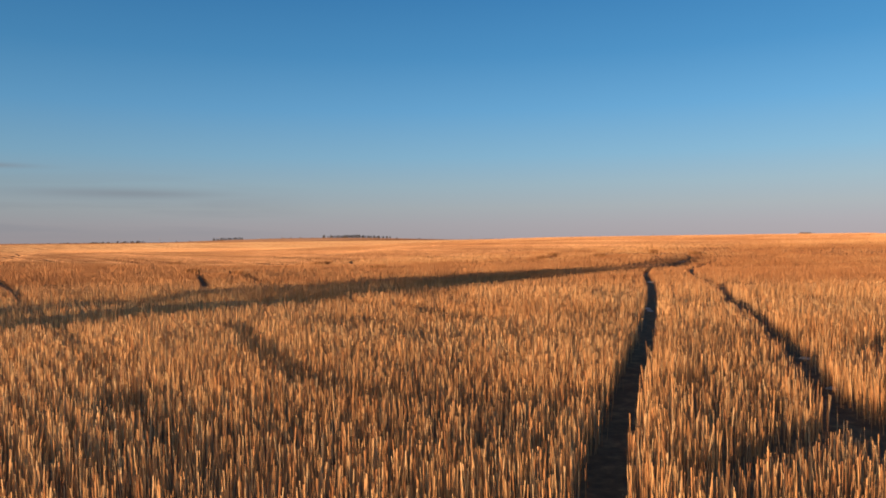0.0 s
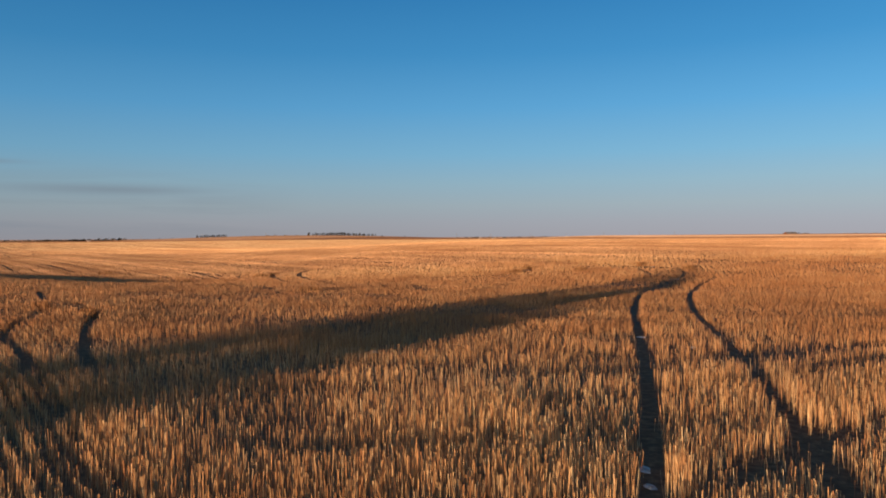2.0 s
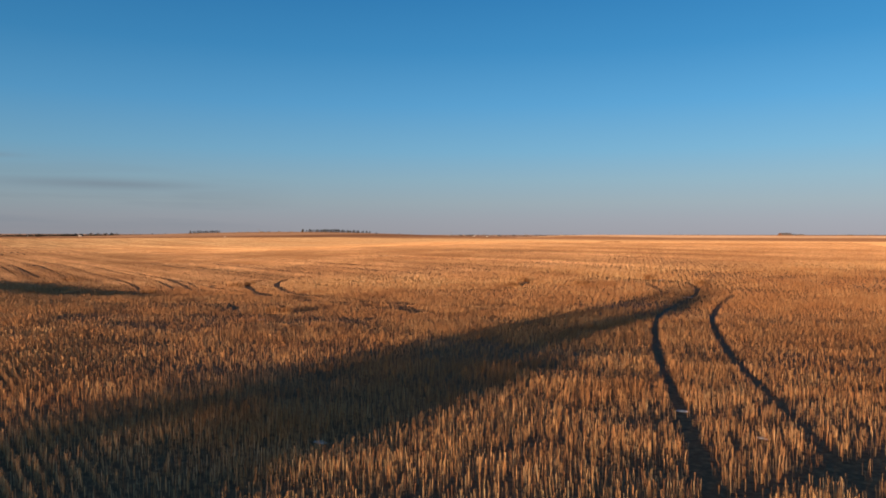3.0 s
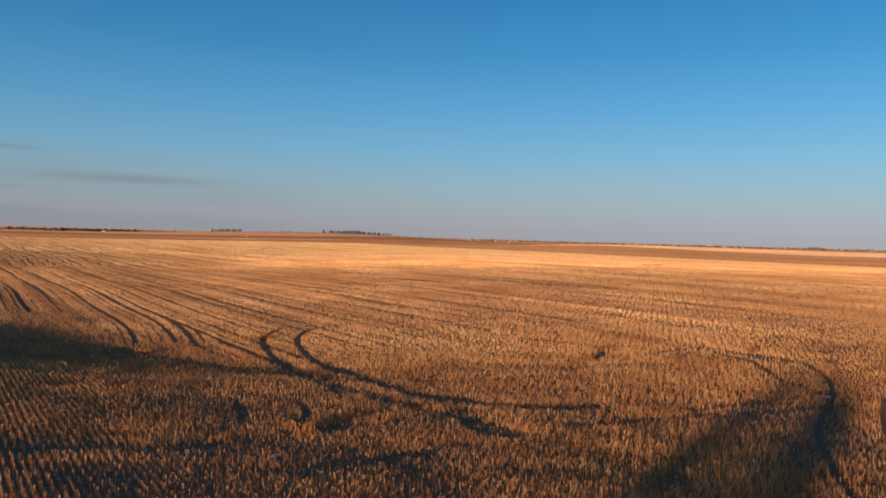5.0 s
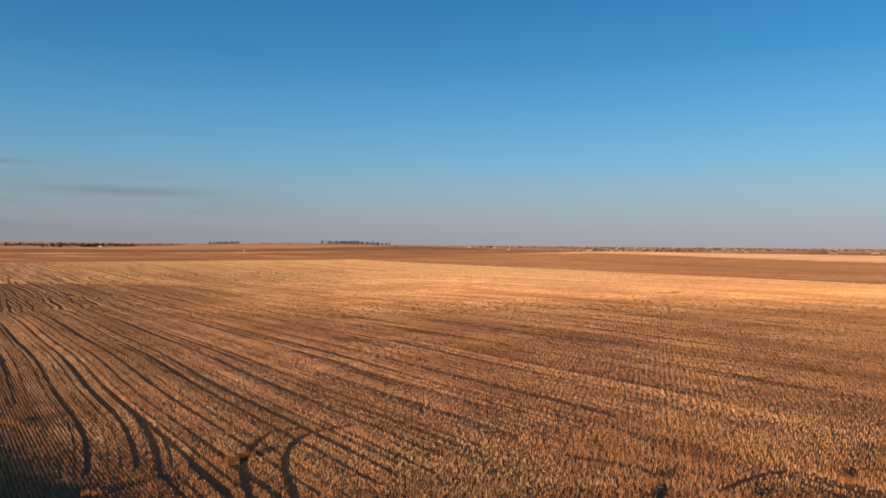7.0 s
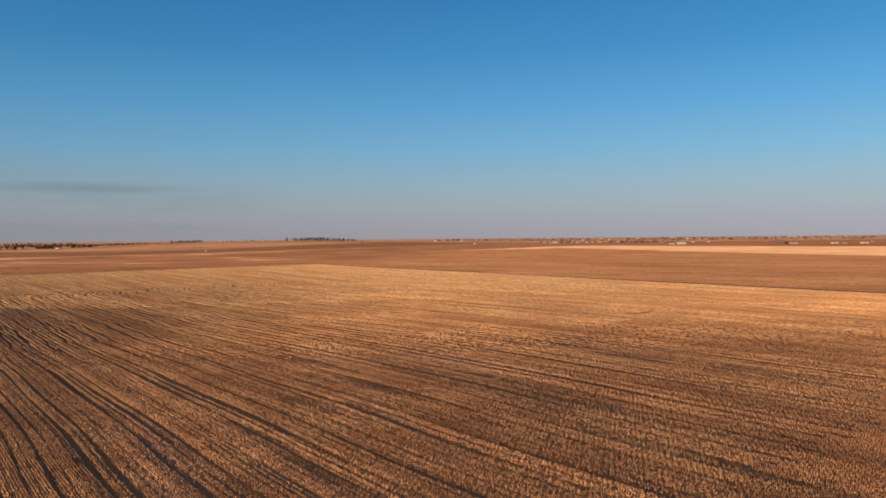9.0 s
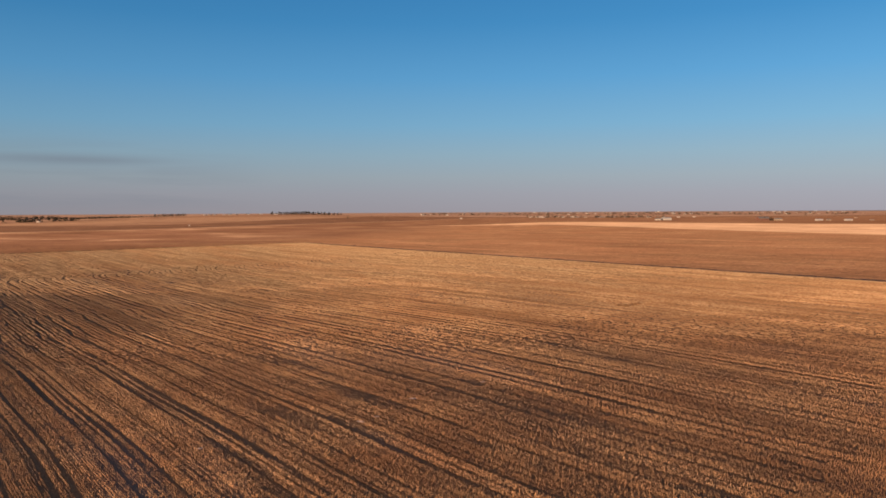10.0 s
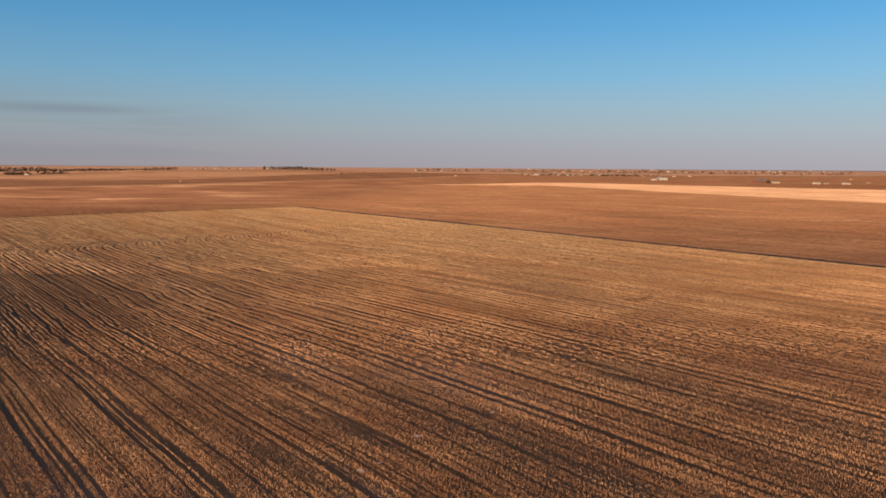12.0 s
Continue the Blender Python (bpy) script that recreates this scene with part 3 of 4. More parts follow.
def stubble(y0, y1, density, width, height, seed, label, fade0, fade1):
    rng = np.random.default_rng(seed)
    span = float(half_width(np.array([y1 + fade1]))[0])
    count = int(density * 2 * span * (y1 - y0 + fade0 + fade1))
    x, y = rng.uniform(-span, span, count) + 2.5, rng.uniform(y0 - fade0, y1 + fade1, count)
    # neighbouring stands run into one another
    at = y + 3.0 * np.sin(x * 0.21 + y0) + 2.0 * np.sin(x * 0.77)
    share = np.clip((at - y0 + fade0) / max(2 * fade0, 0.01), 0, 1) * np.clip((y1 + fade1 - at) / (2 * fade1), 0, 1)
    s, w = to_sw(x, y)
    keep = (np.abs(x - 2.5) < half_width(y)) & (rng.random(count) < share) & (w < FIELD_W) & (s < FIELD_S)
    x, y = x[keep], y[keep]
    # drill rows: draw the stalks towards the nearest row, less so where the stand is trampled
    s, w = to_sw(x, y)
    loose = 0.048 + 0.020 * step(34, 20, y) + 0.06 * (patches(x * 0.3, y * 0.3) > 0.0) * step(38, 48, w)
    row = np.round(w / 0.3)
    w = row * 0.3 + rng.normal(0, 1, len(w)) * loose
    bunch = 1 - 0.7 * step(34, 20, y)
    s = s - bunch * 0.05 * np.sin(s * 21.0 + row * 2.4 + 2.0 * np.sin(row * 1.7)) - bunch * 0.04 * np.sin(s * 9.0 + row * 4.1)
    x, y = to_xy(s, w)
    c = clearance(x, y)
    thin = patches(x, y)
    keep = (c > rng.normal(0.0, 0.05, len(c))) & (rng.random(len(c)) < 0.86 + 0.10 * step(34, 20, y) - 0.20 * step(26, 36, y) * step(84, 65, y) + 0.34 * thin - 0.12 * hollows(x, y) - 0.85 * trodden(x, y) - 0.42 * bare(x, y))
    x, y, thin = x[keep], y[keep], thin[keep]
    count = len(x)
    fine = y0 < 105
    even = step(34, 20, y)
    h = height * (0.82 + (0.22 - 0.10 * even) * thin - 0.45 * trodden(x, y) - 0.3 * bare(x, y) + rng.normal(0, 1, count) * (0.17 - 0.06 * even))
    h = np.clip(h, 0.25 * height, 1.5 * height) * np.where(rng.random(count) < 0.04, 1.25, 1.0)
    yaw = rng.uniform(0, math.pi, count)
    lean = rng.normal(0, 0.055, (count, 2)) * h[:, None]
    half = width * rng.uniform(0.6, 1.4, count) / 2
    z = land(x, y) - 0.01
    dx, dy = np.cos(yaw) * half, np.sin(yaw) * half
    tx, ty = x + lean[:, 0], y + lean[:, 1]
    low, high = np.stack([x, y, z], -1), np.stack([tx, ty, z + h], -1)
    across = np.stack([dx, dy, 0 * dx], -1)
    flip = (rng.random(count) < 0.7)[:, None]
    a, c = np.where(flip, low, high), np.where(flip, high, low)
    if width < 0.009:
        v = np.stack([low - across, low + across, high + across * 0.8, high - across * 0.8], 1)
    else:
        v = np.stack([a - across * 1.4, a + across * 1.4, c], 1)
    k = v.shape[1]
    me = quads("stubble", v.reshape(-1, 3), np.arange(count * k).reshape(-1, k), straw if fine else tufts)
    return tagged(new("stubble", me), label, "stubble", kind="stuff")


for y0, y1, density, width, height, fade0, fade1, label in (
        (6, 20, 385, 0.0058, 0.43, 0, 2, "golden cut wheat stubble standing in drill rows"),
        (20, 34, 235, 0.0074, 0.40, 2, 3, "golden cut wheat stubble standing in drill rows"),
        (34, 48, 240, 0.0085, 0.35, 3, 4, "golden cut wheat stubble standing in drill rows"),
        (48, 75, 184, 0.0135, 0.32, 4, 7, "golden wheat stubble crossed by turning wheel tracks"),
        (75, 105, 104, 0.0190, 0.30, 7, 9, "golden wheat stubble crossed by turning wheel tracks"),
        (105, 150, 100, 0.0165, 0.29, 9, 12, "golden wheat stubble in long straight rows"),
        (150, 215, 78, 0.0225, 0.28, 12, 22, "golden wheat stubble in long straight rows")):
    stubble(y0, y1, density, width, height, int(y0), label, fade0, fade1)


def row_lengths(keep, gap, length, height, seed, clear=0.0, stray=0.0, veer=0.0, reach=0.54):
    """Short lengths of drill row with uneven tops, where keep(x, y) says so."""
    rng = np.random.default_rng(seed)
    S_, W_ = np.meshgrid(np.arange(-120, FIELD_S, length), np.arange(-330, FIELD_W - 0.2, gap))
    S_ = (S_ + length * rng.uniform(-0.5, 0.5, S_.shape[0])[:, None]).ravel()
    W_ = np.round(W_.ravel() / 0.3) * 0.3
    x, y = to_xy(S_, W_)
    seen = keep(x, y, rng) & (rng.random(len(x)) < 0.96)
    x, y = x[seen], y[seen]
    seen = clearance(x, y, 0.15) > clear
    x, y = x[seen], y[seen]
    count = len(x)
    turn = rng.normal(veer, 0.03 + stray, count)
    dx, dy = -np.sin(ROW + turn) * length * reach, np.cos(ROW + turn) * length * reach
    z = land(x, y)
    hs = height * (0.9 + 0.16 * patches(x, y)[:, None] + 0.08 * rng.normal(0, 1, (count, 2)))
    return np.stack([np.stack([x - dx, y - dy, z - 0.03], -1), np.stack([x + dx, y + dy, z - 0.03], -1),
                     np.stack([x + dx, y + dy, z + hs[:, 0]], -1), np.stack([x - dx, y - dy, z + hs[:, 1]], -1)], 1)


def rows_mesh(pieces, label):
    v = np.concatenate(pieces).reshape(-1, 3)
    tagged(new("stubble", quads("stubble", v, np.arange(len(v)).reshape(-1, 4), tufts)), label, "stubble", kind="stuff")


# far off and out to the sides, short lengths of row alone
def past_stand(x, y, r):
    soft = r.random(len(y))
    return (y > 14) & (np.abs(x) < 0.62 * (y - 4) + 10) & ((y > 193 + 44 * soft) | (np.abs(x - 2.5) > half_width(y) - 3 * soft))


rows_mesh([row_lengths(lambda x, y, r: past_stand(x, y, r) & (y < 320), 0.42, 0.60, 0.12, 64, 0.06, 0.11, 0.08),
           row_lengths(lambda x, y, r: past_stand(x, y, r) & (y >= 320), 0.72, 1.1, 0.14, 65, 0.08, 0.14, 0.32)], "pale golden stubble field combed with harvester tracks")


# the same field goes on to both sides and behind
def round_about(x, y, r):
    return (y > -60) & (y < 190) & (np.abs(x) < 120) & ((np.abs(x) > 0.62 * np.maximum(y - 4, 0) + 9.5) | (y < 5.0) | ((y < 14) & (np.abs(x - 2.5) > half_width(y))))


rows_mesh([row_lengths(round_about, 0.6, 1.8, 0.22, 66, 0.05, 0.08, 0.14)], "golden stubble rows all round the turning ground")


# ---------------------------------------------------------------- dry growth on the land beyond
def growth(r0, r1, gap, length, height, seed):
    """Low drifts of dry growth in uneven lines that lie across the light."""
    rng = np.random.default_rng(seed)
    turn = -0.2
    U, V = np.meshgrid(np.arange(-r1, r1, length), np.arange(-0.2 * r1, 1.15 * r1, gap))
    U = (U + length * rng.uniform(-0.5, 0.5, U.shape[0])[:, None]).ravel()
    V = V.ravel() + gap * rng.normal(0, 0.16, V.size)
    x, y = U * math.cos(turn) - V * math.sin(turn), 60 + U * math.sin(turn) + V * math.cos(turn)
    r, az = np.hypot(x, y - 60), np.degrees(np.arctan2(x, y - 60))
    s_, w_ = to_sw(x, y)
    keep = (r >= r0) & (r < r1) & (az > -37) & (az < 41) & ((s_ > FIELD_S + 1.5) | (w_ > FIELD_W + 5.0))
    x, y = x[keep], y[keep]
    count = len(x)
    yaw = turn + rng.normal(0, 0.12, count)
    h = height * rng.uniform(0.85, 1.15, count)
    dx, dy = np.cos(yaw) * length * 0.53, np.sin(yaw) * length * 0.53
    za, zc = land(x - dx, y - dy), land(x + dx, y + dy)
    v = np.empty((count, 4, 3), np.float32)
    v[:, 0] = np.stack([x - dx, y - dy, za - 0.15], -1)
    v[:, 1] = np.stack([x + dx, y + dy, zc - 0.15], -1)
    v[:, 2] = np.stack([x + dx, y + dy, zc + h], -1)
    v[:, 3] = np.stack([x - dx, y - dy, za + h], -1)
    me = quads("dry_grass", v.reshape(-1, 3), np.arange(count * 4).reshape(-1, 4), dry_grass)
    tagged(new("dry_grass", me), "rusty brown dry grass and fallow beyond the stubble", "grass", kind="stuff")


growth(230, 520, 2.2, 2.6, 0.17, 20)
growth(520, 850, 3.0, 5.0, 0.22, 21)
growth(850, 1700, 2.8, 14.0, 0.25, 22)
growth(1700, 4900, 8.0, 45.0, 0.5, 23)


# ---------------------------------------------------------------- things
def part(name, bm, mat, parent=None, label=""):
    me = bpy.data.meshes.new(name)
    bm.to_mesh(me)
    bm.free()
    me.materials.append(mat)
    ob = new(name, me)
    if parent:
        ob.parent = parent
    if label:
        ob["label"] = label
    return ob


bark, n, l, b = material("grey_bark", 0.9)
co = coords(n)
l.new(ramp(n, l, noise_node(n, l, co, 4.0, 5, 0.7), [(0.3, (0.06, 0.045, 0.035)), (0.7, (0.16, 0.125, 0.10))]), b.inputs["Base Color"])

foliage, n, l, b = material("dark_foliage", 0.75)
co = coords(n)
tone = n.new("ShaderNodeNewGeometry").outputs["Random Per Island"]
l.new(ramp(n, l, tone, [(0.0, (0.014, 0.014, 0.010)), (0.6, (0.028, 0.024, 0.015)), (1.0, (0.05, 0.036, 0.02))]), b.inputs["Base Color"])

dead_leaf, n, l, b = material("withered_leaves", 0.75)
tone = n.new("ShaderNodeNewGeometry").outputs["Random Per Island"]
l.new(ramp(n, l, tone, [(0.0, (0.10, 0.06, 0.035)), (1.0, (0.24, 0.15, 0.08))]), b.inputs["Base Color"])


def tapered(bm, a, c, ra, rc, sides=5):
    """A tapered limb from a to c in bm."""
    a, c = Vector(a), Vector(c)
    q = (c - a).to_track_quat("Z", "Y")
    lower, upper = [], []
    for k in range(sides):
        d = q @ Vector((math.cos(2 * math.pi * k / sides), math.sin(2 * math.pi * k / sides), 0))
        lower.append(bm.verts.new(a + d * ra))
        upper.append(bm.verts.new(c + d * rc))
    for k in range(sides):
        j = (k + 1) % sides
        bm.faces.new((lower[k], lower[j], upper[j], upper[k]))


def leaves(count, spread, low, top, size, rng, droop=0.55, round_top=1.6):
    """Loose leaves in the shape of a crown, thick and thin in clumps."""
    clumps = []
    while len(clumps) < max(8, count // 70):
        z = rng.uniform(low, top)
        k = (z - low) / (top - low)
        edge = spread * min(1.0, 0.92 + 0.6 * k) * (1 if k < droop else max(0.12, 1 - ((k - droop) / (1 - droop)) ** round_top))
        a, r = rng.uniform(0, 2 * math.pi), edge * math.sqrt(rng.random())
        clumps.append((r * math.cos(a), r * math.sin(a), z))
    clumps = np.array(clumps)
    pick = clumps[rng.integers(0, len(clumps), count)]
    at = pick + rng.normal(0, 1, (count, 3)) * np.array([0.13, 0.13, 0.07]) * spread
    at[:, 2] = np.clip(at[:, 2], low * 0.7, top)
    u = rng.normal(0, 1, (count, 3))
    u /= np.linalg.norm(u, axis=1)[:, None]
    t = np.cross(u, rng.normal(0, 1, (count, 3)))
    t /= np.linalg.norm(t, axis=1)[:, None]
    s_ = size * rng.uniform(0.5, 1.3, count)[:, None]
    return np.stack([at - u * s_, at + t * s_ * 0.5, at + u * s_, at - t * s_ * 0.5], 1).reshape(-1, 3)


def tree(name, height, spread, low, seed, count, size, leaf_mat, label, category="tree", round_top=1.6):
    rng = np.random.default_rng(seed)
    base = new(name)
    bm = bmesh.new()
    top = height * 0.8
    girth = height * 0.022
    tapered(bm, (0, 0, -0.3), (0.02 * height, 0, top * 0.5), girth, girth * 0.65, 8)
    tapered(bm, (0.02 * height, 0, top * 0.5), (0, 0.02 * height, top), girth * 0.65, girth * 0.15, 6)
    for k in range(14):
        z = rng.uniform(low, top * 0.95)
        a, r = k * 2.4 + rng.uniform(-0.4, 0.4), spread * rng.uniform(0.5, 0.95) * (1.1 - 0.5 * z / height)
        mid = (0.5 * r * math.cos(a), 0.5 * r * math.sin(a), z + 0.10 * height)
        end = (r * math.cos(a), r * math.sin(a), min(z + 0.17 * height, height * 0.96))
        tapered(bm, (0.01 * height, 0, z), mid, girth * 0.35, girth * 0.2)
        tapered(bm, mid, end, girth * 0.2, girth * 0.05)
        for _ in range(3):
            d = (end[0] + rng.normal(0, 0.15) * spread, end[1] + rng.normal(0, 0.15) * spread, min(end[2] + rng.uniform(-0.02, 0.09) * height, height))
            tapered(bm, mid, d, girth * 0.09, girth * 0.02, 4)
    part("trunk", bm, bark, base)
    v = leaves(count, spread, low, height, size, rng, round_top=round_top)
    me = quads("crown", v, np.arange(len(v)).reshape(-1, 4), leaf_mat)
    crown = new("crown", me)
    crown.parent = base
    return tagged(base, label, category)


def stand(ob, x, y, turn=0.0, grow=1.0):
    ob.matrix_basis = pose(x, y, float(land(x, y)) - 0.05, 0, 0, turn) @ Matrix.Scale(grow, 4)
    return ob


def polar(az, r):
    return r * math.sin(radians(az)), 75 + r * math.cos(radians(az))


# the clump of trees behind the start whose long shadow lies across the field
for height, spread, across, seed in ((9.5, 2.4, -25.4, 3), (8.0, 2.4, -23.0, 4), (6.3, 2.6, -20.3, 5)):
    shade = tree("shade_tree", height, spread, 0.4, seed, 2300, 0.30, dead_leaf, "tree with withered brown leaves at the field's edge", round_top=4.0)
    stand(shade, -60 * math.sin(_h) + across * math.cos(_h), -60 * math.cos(_h) - across * math.sin(_h))
    shade["group"] = "trees behind the field"

# windbreaks on the far ridge
_r = np.random.default_rng(5)
kinds = [tree("windbreak_tree", h, sp, 0.3, sd, 900, 0.7, foliage, "dark windbreak tree on the far ridge") for h, sp, sd in ((8.5, 3.4, 31), (7.0, 3.0, 32), (9.5, 2.8, 33))]
for k in kinds:
    k["group"] = "windbreak on the ridge"
spots = []
for az in np.arange(-9.7, -4.3, 0.085):
    if _r.random() < 0.72 + 0.25 * math.exp(-((az + 6.9) / 0.8) ** 2):
        spots.append((az + _r.normal(0, 0.04), 2400 + _r.normal(0, 14), _r.uniform(0.75, 1.1) + 0.35 * math.exp(-((az + 7.0) / 0.7) ** 2)))
for az in np.arange(-17.8, -15.6, 0.09):
    spots.append((az + _r.normal(0, 0.03), 2450 + _r.normal(0, 10), _r.uniform(0.75, 1.0)))
spots += [(-12.0, 2380, 0.5), (-11.3, 2400, 0.6), (-10.4, 2390, 0.4), (-3.7, 1900, 0.75), (-1.9, 2150, 0.6), (-19.5, 2500, 0.5), (-20.4, 2500, 0.6)]
for n_, (az, r, g) in enumerate(spots):
    x, y = polar(az, r)
    m = pose(x, y, float(land(x, y)) - 0.1, 0, 0, _r.uniform(0, 360)) @ Matrix.Scale(g, 4)
    if n_ < 3:
        kinds[n_].matrix_basis = m
    else:
        ob = copy_thing(kinds[n_ % 3], Matrix.Identity(4))
        ob.matrix_basis = m


# woods in the valley to the left: too far and too many to count
def woods():
    rng = np.random.default_rng(9)
    out = []
    for az0, az1, r0, r1, count in ((-32, -19.0, 3050, 3350, 300), (-29, -22.5, 2150, 2230, 46), (-31, -24, 3600, 3900, 90), (-22, -17.5, 3400, 3500, 50), (2, 33, 3450, 4150, 240), (10, 21, 2760, 2900, 60), (26.9, 28.4, 1560, 1600, 8)):
        for _ in range(count):
            az, r = rng.uniform(az0, az1), rng.uniform(r0, r1)
            x, y = polar(az, r)
            h, sp = rng.uniform(4, 8.5), rng.uniform(3, 7.0)
            v = leaves(60, sp, 0.4, h, 1.5, rng) + np.array([x, y, float(land(x, y))])
            out.append(v)
    v = np.concatenate(out)
    tagged(new("woods", quads("woods", v, np.arange(len(v)).reshape(-1, 4), foliage)), "dark bare woods along the far valley", "woods", kind="stuff")


woods()

# ---------------------------------------------------------------- farms and the town beyond the crest
def paint(name, colour, rough=0.7):
    m, n, l, b = material(name, rough)
    co = coords(n)
    dark = tuple(0.8 * c for c in colour)
    l.new(ramp(n, l, noise_node(n, l, co, 0.8, 4, 0.6), [(0.3, dark), (0.7, colour)]), b.inputs["Base Color"])
    return m


white_wall = paint("white_siding", (0.44, 0.40, 0.37))
tan_wall = paint("tan_siding", (0.36, 0.27, 0.20))
red_wall = paint("barn_red", (0.16, 0.075, 0.055))
grey_roof = paint("grey_roofing", (0.20, 0.18, 0.17))
white_roof = paint("white_metal_roof", (0.5, 0.49, 0.48), 0.45)
dark_pane, n, l, b = material("dark_window", 0.15)
b.inputs["Base Color"].default_value = (0.02, 0.025, 0.03, 1)


def box(bm, x0, x1, y0, y1, z0, z1):
    v = [bm.verts.new((x, y, z)) for z in (z0, z1) for x, y in ((x0, y0), (x1, y0), (x1, y1), (x0, y1))]
    for f in ((0, 3, 2, 1), (4, 5, 6, 7), (0, 1, 5, 4), (1, 2, 6, 5), (2, 3, 7, 6), (3, 0, 4, 7)):
        bm.faces.new([v[k] for k in f])


def house(name, wide, deep, eave, ridge, wall_mat, roof_mat, label, category, windows=3):
    base = new(name)
    bm = bmesh.new()
    hw, hd = wide / 2, deep / 2
    pts = [(-hd, 0), (hd, 0), (hd, eave), (0, ridge - 0.15), (-hd, eave)]
    ends = [[bm.verts.new((x, y, z)) for y, z in pts] for x in (-hw, hw)]
    bm.faces.new(ends[0][::-1])
    bm.faces.new(ends[1])
    for k in range(5):
        j = (k + 1) % 5
        bm.faces.new((ends[0][k], ends[0][j], ends[1][j], ends[1][k]))
    part("wall", bm, wall_mat, base)
    bm = bmesh.new()
    o = 0.35
    slope = (ridge - eave) / hd
    for sgn in (-1, 1):
        low, peak = (sgn * (hd + o), eave - o * slope + 0.05), (0.0, ridge + 0.05)
        v = [bm.verts.new((x, y, z + t)) for t in (0, 0.16) for x in (-hw - o, hw + o) for y, z in (low, peak)]
        for f in ((0, 1, 3, 2), (4, 6, 7, 5), (0, 2, 6, 4), (1, 5, 7, 3), (0, 4, 5, 1), (2, 3, 7, 6)):
            bm.faces.new([v[k] for k in f])
    part("roof", bm, roof_mat, base)
    for k in range(windows):
        x = -hw + wide * (k + 1) / (windows + 1)
        bm = bmesh.new()
        box(bm, x - 0.55, x + 0.55, -hd - 0.04, -hd + 0.02, 0.9, min(2.2, eave - 0.3))
        part("window", bm, dark_pane, base)
    bm = bmesh.new()
    box(bm, -hw + 0.6, -hw + 1.6, -hd - 0.05, -hd + 0.02, 0.05, min(2.1, eave - 0.2))
    part("door", bm, roof_mat, base)
    return tagged(base, label, category)


def put(ob, az, r, turn=0.0, grow=1.0):
    x, y = polar(az, r)
    ob.matrix_basis = pose(x, y, float(land(x, y)) - 0.2, 0, 0, turn) @ Matrix.Scale(grow, 4)
    return ob


put(house("farm_shed", 26, 12, 5.0, 7.5, white_wall, white_roof, "long white farm shed on the open plain", "shed"), 20.6, 2080, 15)
put(house("farmhouse", 14, 9, 3.6, 6.0, white_wall, grey_roof, "white farmhouse beside a long shed", "house"), 20.0, 2050, -10)
put(house("barn", 24, 14, 5.0, 8.5, red_wall, grey_roof, "dark red barn among bare trees", "barn"), 27.3, 1570, 12)
put(house("farmhouse", 13, 9, 3.2, 5.4, tan_wall, grey_roof, "tan farmhouse beside a red barn", "house"), 28.3, 1560, -8)
put(house("farm_shed", 12, 6, 2.3, 3.3, white_wall, white_roof, "low white farm shed on the plain", "shed"), 30.9, 1500, 5)
put(house("farm_shed", 7, 5, 2.3, 3.2, tan_wall, grey_roof, "small tan shed on the plain", "shed"), 31.5, 1490, -12)
put(house("farmhouse", 12, 7, 2.4, 3.4, white_wall, white_roof, "long white farmhouse on the plain", "house"), 32.7, 1500, 3)
put(house("field_hut", 4, 3, 2.2, 2.9, white_wall, white_roof, "small white hut at a field's edge", "hut"), -15.4, 1420, 10, 0.6)
put(house("field_hut", 6, 4, 2.4, 3.2, white_wall, white_roof, "small white hut at a field's edge", "hut"), 5.1, 2150, 10)

# the town: houses past counting by name, each its own
town = [house("town_house", 12, 8, 3.0, 5.2, white_wall, grey_roof, "pale town house on the horizon", "house"),
        house("town_house", 14, 9, 2.8, 4.8, tan_wall, grey_roof, "tan town house on the horizon", "house"),
        house("town_house", 20, 10, 3.4, 5.0, white_wall, white_roof, "long pale building on the horizon", "building")]
for t_ in town:
    t_["group"] = "town on the horizon"
places = []
for k in range(95):
    places.append((_r.uniform(2.0, 33.5), _r.uniform(3600, 4600)))
for k in range(40):
    places.append((_r.uniform(10.0, 21.5), _r.uniform(2780, 2900)))
for k in range(20):
    places.append((_r.uniform(-14.5, -7.5), 2490 + _r.uniform(0, 160)))
for k in range(7):
    places.append((_r.uniform(-29, -23), _r.uniform(3360, 3420)))
places += [(-25.2, 2140), (22.5, 2900), (33.0, 2600), (34.0, 2050)]
for n_, (az, r) in enumerate(places):
    ob = town[n_] if n_ < 3 else copy_thing(town[int(_r.integers(0, 3))], Matrix.Identity(4))
    put(ob, az, r, _r.uniform(-40, 40), _r.uniform(0.5, 0.8))

# power line
pole_wood = paint("weathered_pole", (0.16, 0.12, 0.09), 0.85)


def power_pole():
    base = new("power_pole")
    bm = bmesh.new()
    tapered(bm, (0, 0, -0.5), (0, 0, 13.0), 0.30, 0.18, 8)
    part("pole", bm, pole_wood, base)
    bm = bmesh.new()
    box(bm, -1.5, 1.5, -0.1, 0.1, 12.0, 12.25)
    part("crossarm", bm, pole_wood, base)
    for x in (-1.3, 0.0, 1.3):
        bm = bmesh.new()
        tapered(bm, (x, 0, 12.25), (x, 0, 12.6), 0.08, 0.05, 6)
        part("insulator", bm, white_wall, base)
    tagged(base, "weathered wooden power pole on the plain", "power pole", group="power line")
    return base


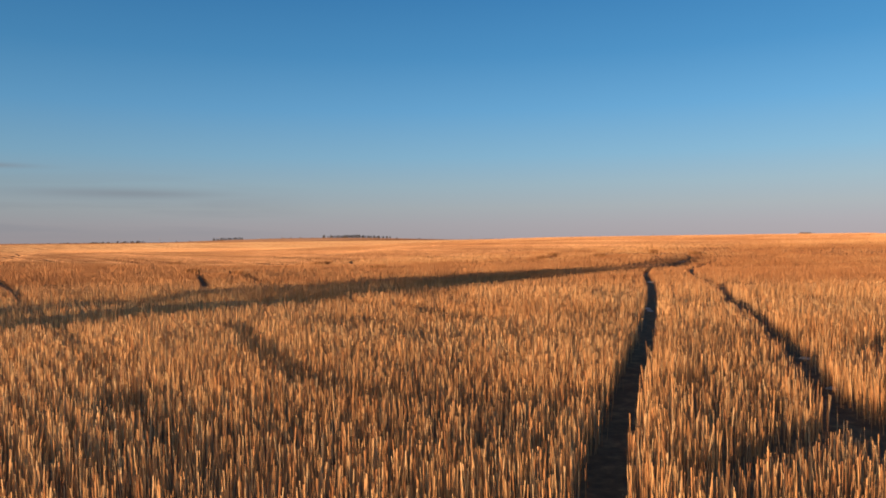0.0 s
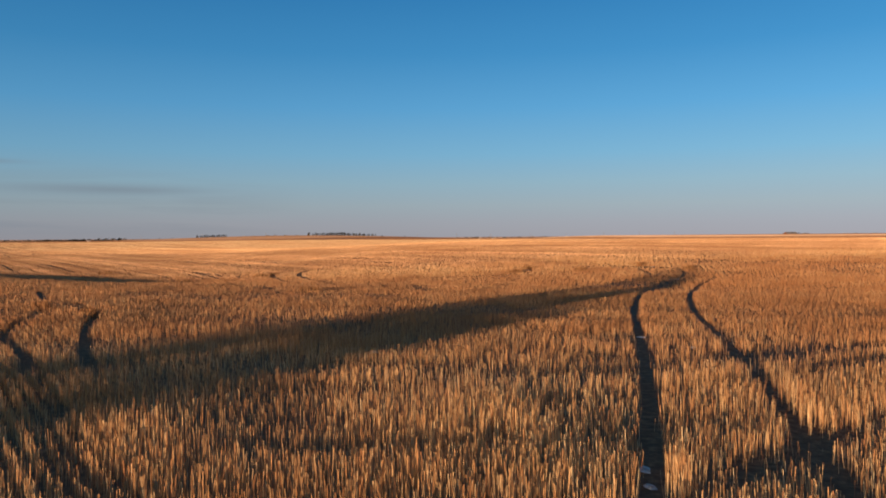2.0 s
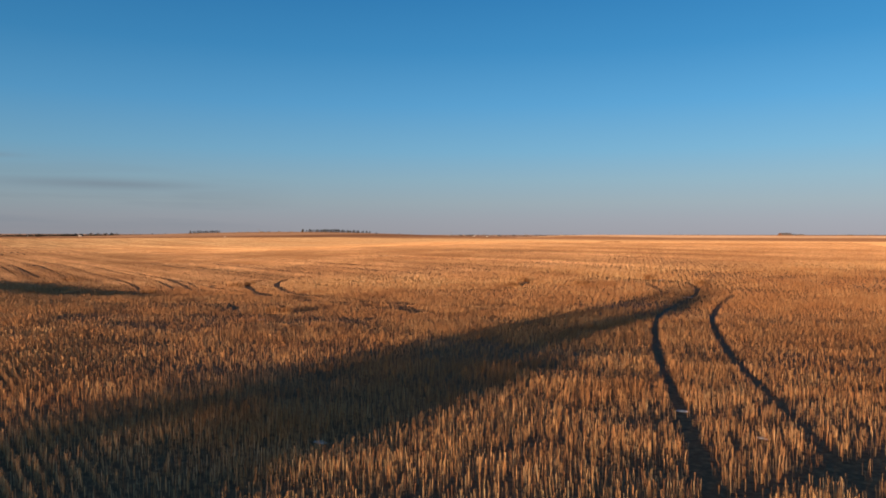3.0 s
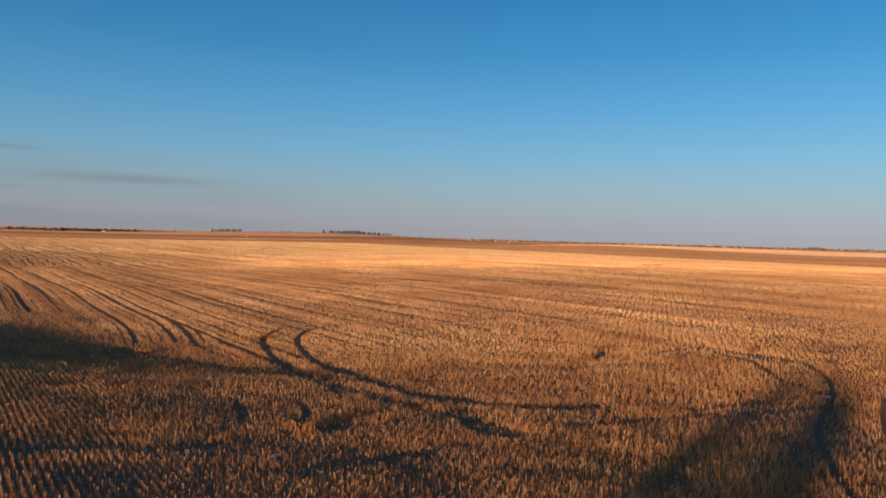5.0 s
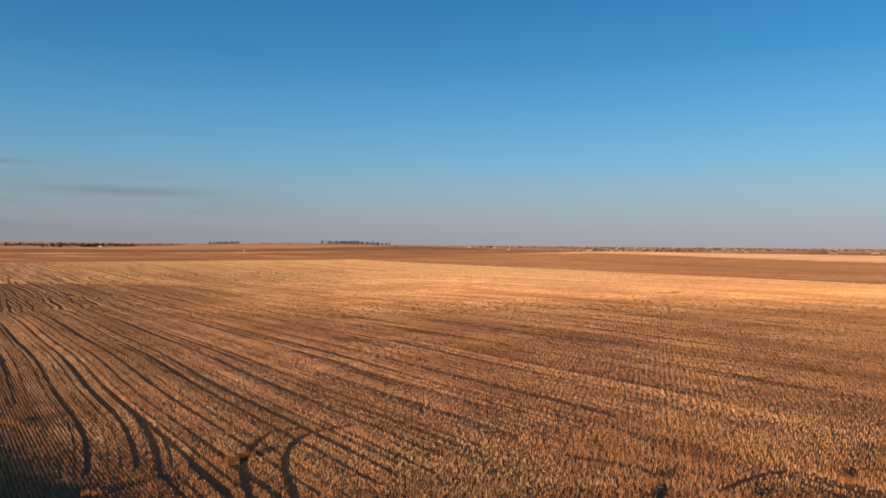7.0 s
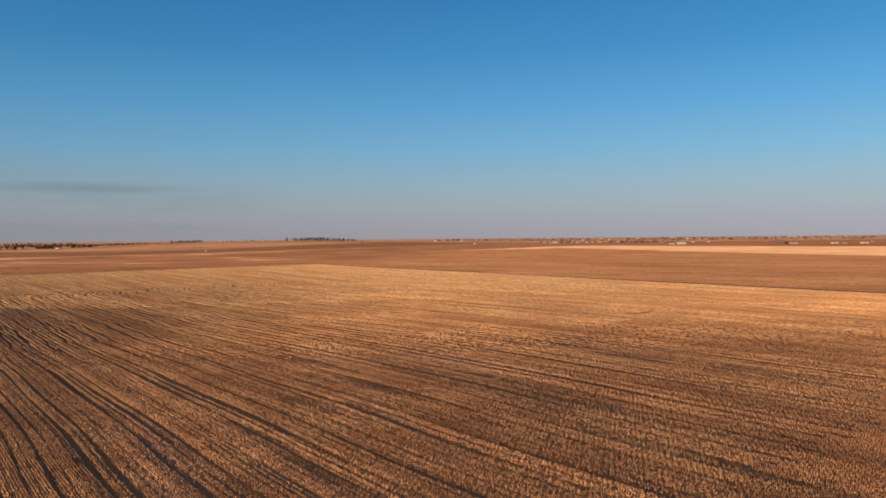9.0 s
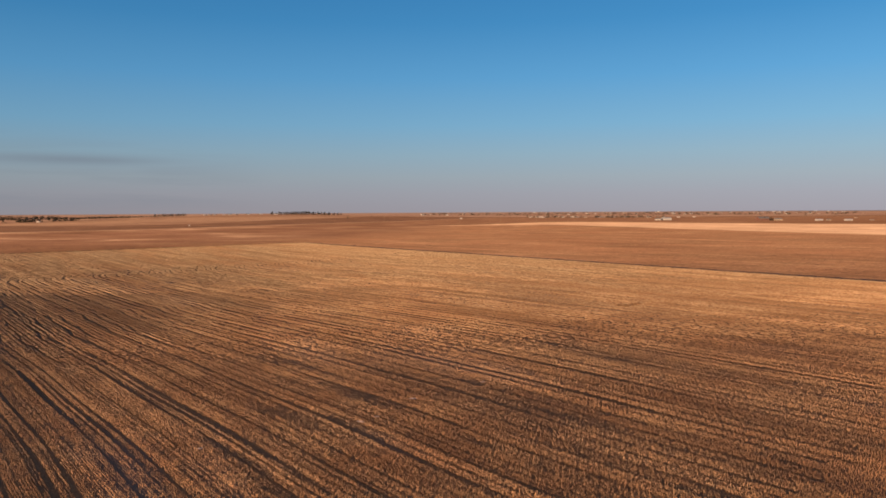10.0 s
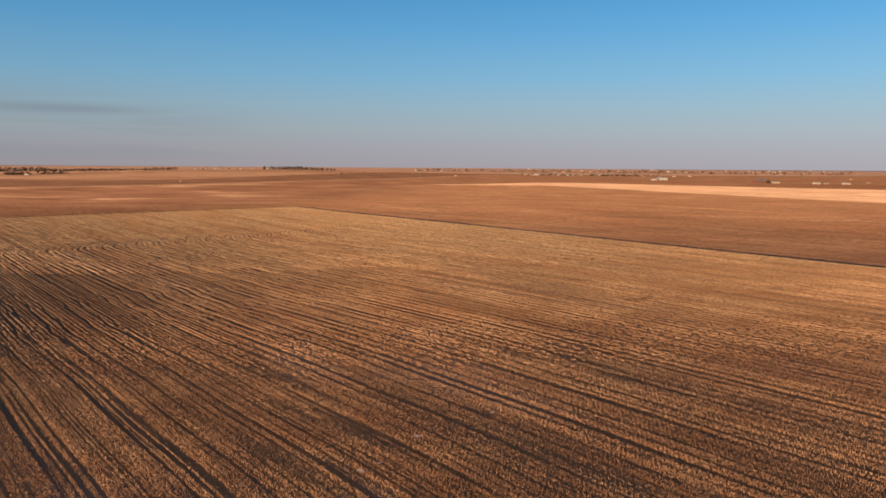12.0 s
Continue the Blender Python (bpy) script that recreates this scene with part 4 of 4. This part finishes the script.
first = power_pole()
for k, az in enumerate((-24.5, -21.8, -17.5, -12.8, -0.9, 2.3, 5.0, 8.2, 11.0, 13.9, 16.6, 19.2)):
    ob = first if k == 0 else copy_thing(first, Matrix.Identity(4))
    put(ob, az, 1650 if az > -5 else 1800, az)


# ---------------------------------------------------------------- old snow lying in the tracks and hollows
def snow_patch(x, y, size, seed):
    rng = np.random.default_rng(seed)
    bm = bmesh.new()
    rings = []
    wob = rng.uniform(0.6, 1.3, 18)
    for f, h in ((1.0, 0.006), (0.75, 0.03), (0.35, 0.045)):
        rings.append([bm.verts.new((size * f * wob[k] * math.cos(k * math.pi / 9), 0.55 * size * f * wob[(k * 5) % 18] * math.sin(k * math.pi / 9), h)) for k in range(18)])
    top = bm.verts.new((0, 0, 0.05))
    for a, c in zip(rings[:-1], rings[1:]):
        for k in range(18):
            j = (k + 1) % 18
            bm.faces.new((a[k], a[j], c[j], c[k]))
    for k in range(18):
        bm.faces.new((rings[-1][k], rings[-1][(k + 1) % 18], top))
    ob = part("snow_patch", bm, snow)
    ob.matrix_basis = pose(x, y, float(land(x, y)), 0, 0, rng.uniform(0, 180))
    return tagged(ob, "thin patch of old crusted snow in the stubble", "snow", group="snow patches")


for k, (x, y, size) in enumerate(((-3.6, 13.3, 0.22), (-4.3, 12.2, 0.16), (8.0, 18.2, 0.16), (7.1, 15.6, 0.14), (8.05, 28.1, 0.3), (7.9, 27.3, 0.22), (9.7, 24.6, 0.25), (12.4, 43.4, 0.3), (13.3, 40.6, 0.25),
                                   (3.0, 40.6, 0.35), (26.6, 82.6, 0.55), (5.3, 165.6, 0.8), (-1.6, 156.2, 0.7), (0.4, 158.0, 0.4), (15.9, 173.0, 0.5), (-20.0, 150.0, 0.5), (28.5, 95.0, 0.45), (15.4, 96.0, 0.4), (-4.2, 67.2, 0.4))):
    snow_patch(x, y, size * (0.55 if y < 60 else 0.8), 40 + k)


# ---------------------------------------------------------------- weeds standing above the stubble
weed, n, l, b = material("rusty_weed", 0.8)
tone = n.new("ShaderNodeNewGeometry").outputs["Random Per Island"]
l.new(ramp(n, l, tone, [(0.0, (0.13, 0.055, 0.025)), (1.0, (0.34, 0.17, 0.07))]), b.inputs["Base Color"])


def weed_clump(x, y, size, height, count, seed):
    rng = np.random.default_rng(seed)
    a, r = rng.uniform(0, 2 * math.pi, count), size * np.sqrt(rng.random(count))
    px, py = r * np.cos(a), 0.6 * r * np.sin(a)
    h = height * rng.uniform(0.5, 1.2, count)
    out = rng.normal(0, 0.22, (count, 2)) * h[:, None]
    yaw = rng.uniform(0, math.pi, count)
    dx, dy = np.cos(yaw) * 0.014, np.sin(yaw) * 0.014
    z = 0 * h
    v = np.stack([np.stack([px - dx, py - dy, z], -1), np.stack([px + dx, py + dy, z], -1),
                  np.stack([px + dx + out[:, 0], py + dy + out[:, 1], h], -1), np.stack([px - dx + out[:, 0], py - dy + out[:, 1], h], -1)], 1).reshape(-1, 3)
    ob = new("weed_clump", quads("weed_clump", v, np.arange(len(v)).reshape(-1, 4), weed))
    ob.location = (x, y, float(land(x, y)) - 0.01)
    return tagged(ob, "clump of rusty dead weeds among the stubble", "weeds", group="weed clumps")


for k, (x, y, size, h) in enumerate(((-14.9, 103.1, 0.9, 0.5), (-13.6, 104.4, 0.6, 0.45), (61.5, 250.0, 2.0, 0.5), (65.5, 253.0, 1.5, 0.5), (-4.0, 71.2, 0.8, 0.45), (15.3, 96.6, 0.8, 0.5), (20.3, 93.0, 0.7, 0.45),
                                      (-21.5, 96.5, 0.9, 0.45), (-38.0, 115.0, 1.0, 0.5), (13.6, 93.0, 0.8, 0.45), (30.5, 90.0, 0.6, 0.5), (27.5, 96.0, 0.6, 0.45), (-15.0, 55.0, 0.5, 0.45), (-11.0, 51.5, 0.4, 0.45))):
    weed_clump(x, y, size, h, 160, 70 + k)
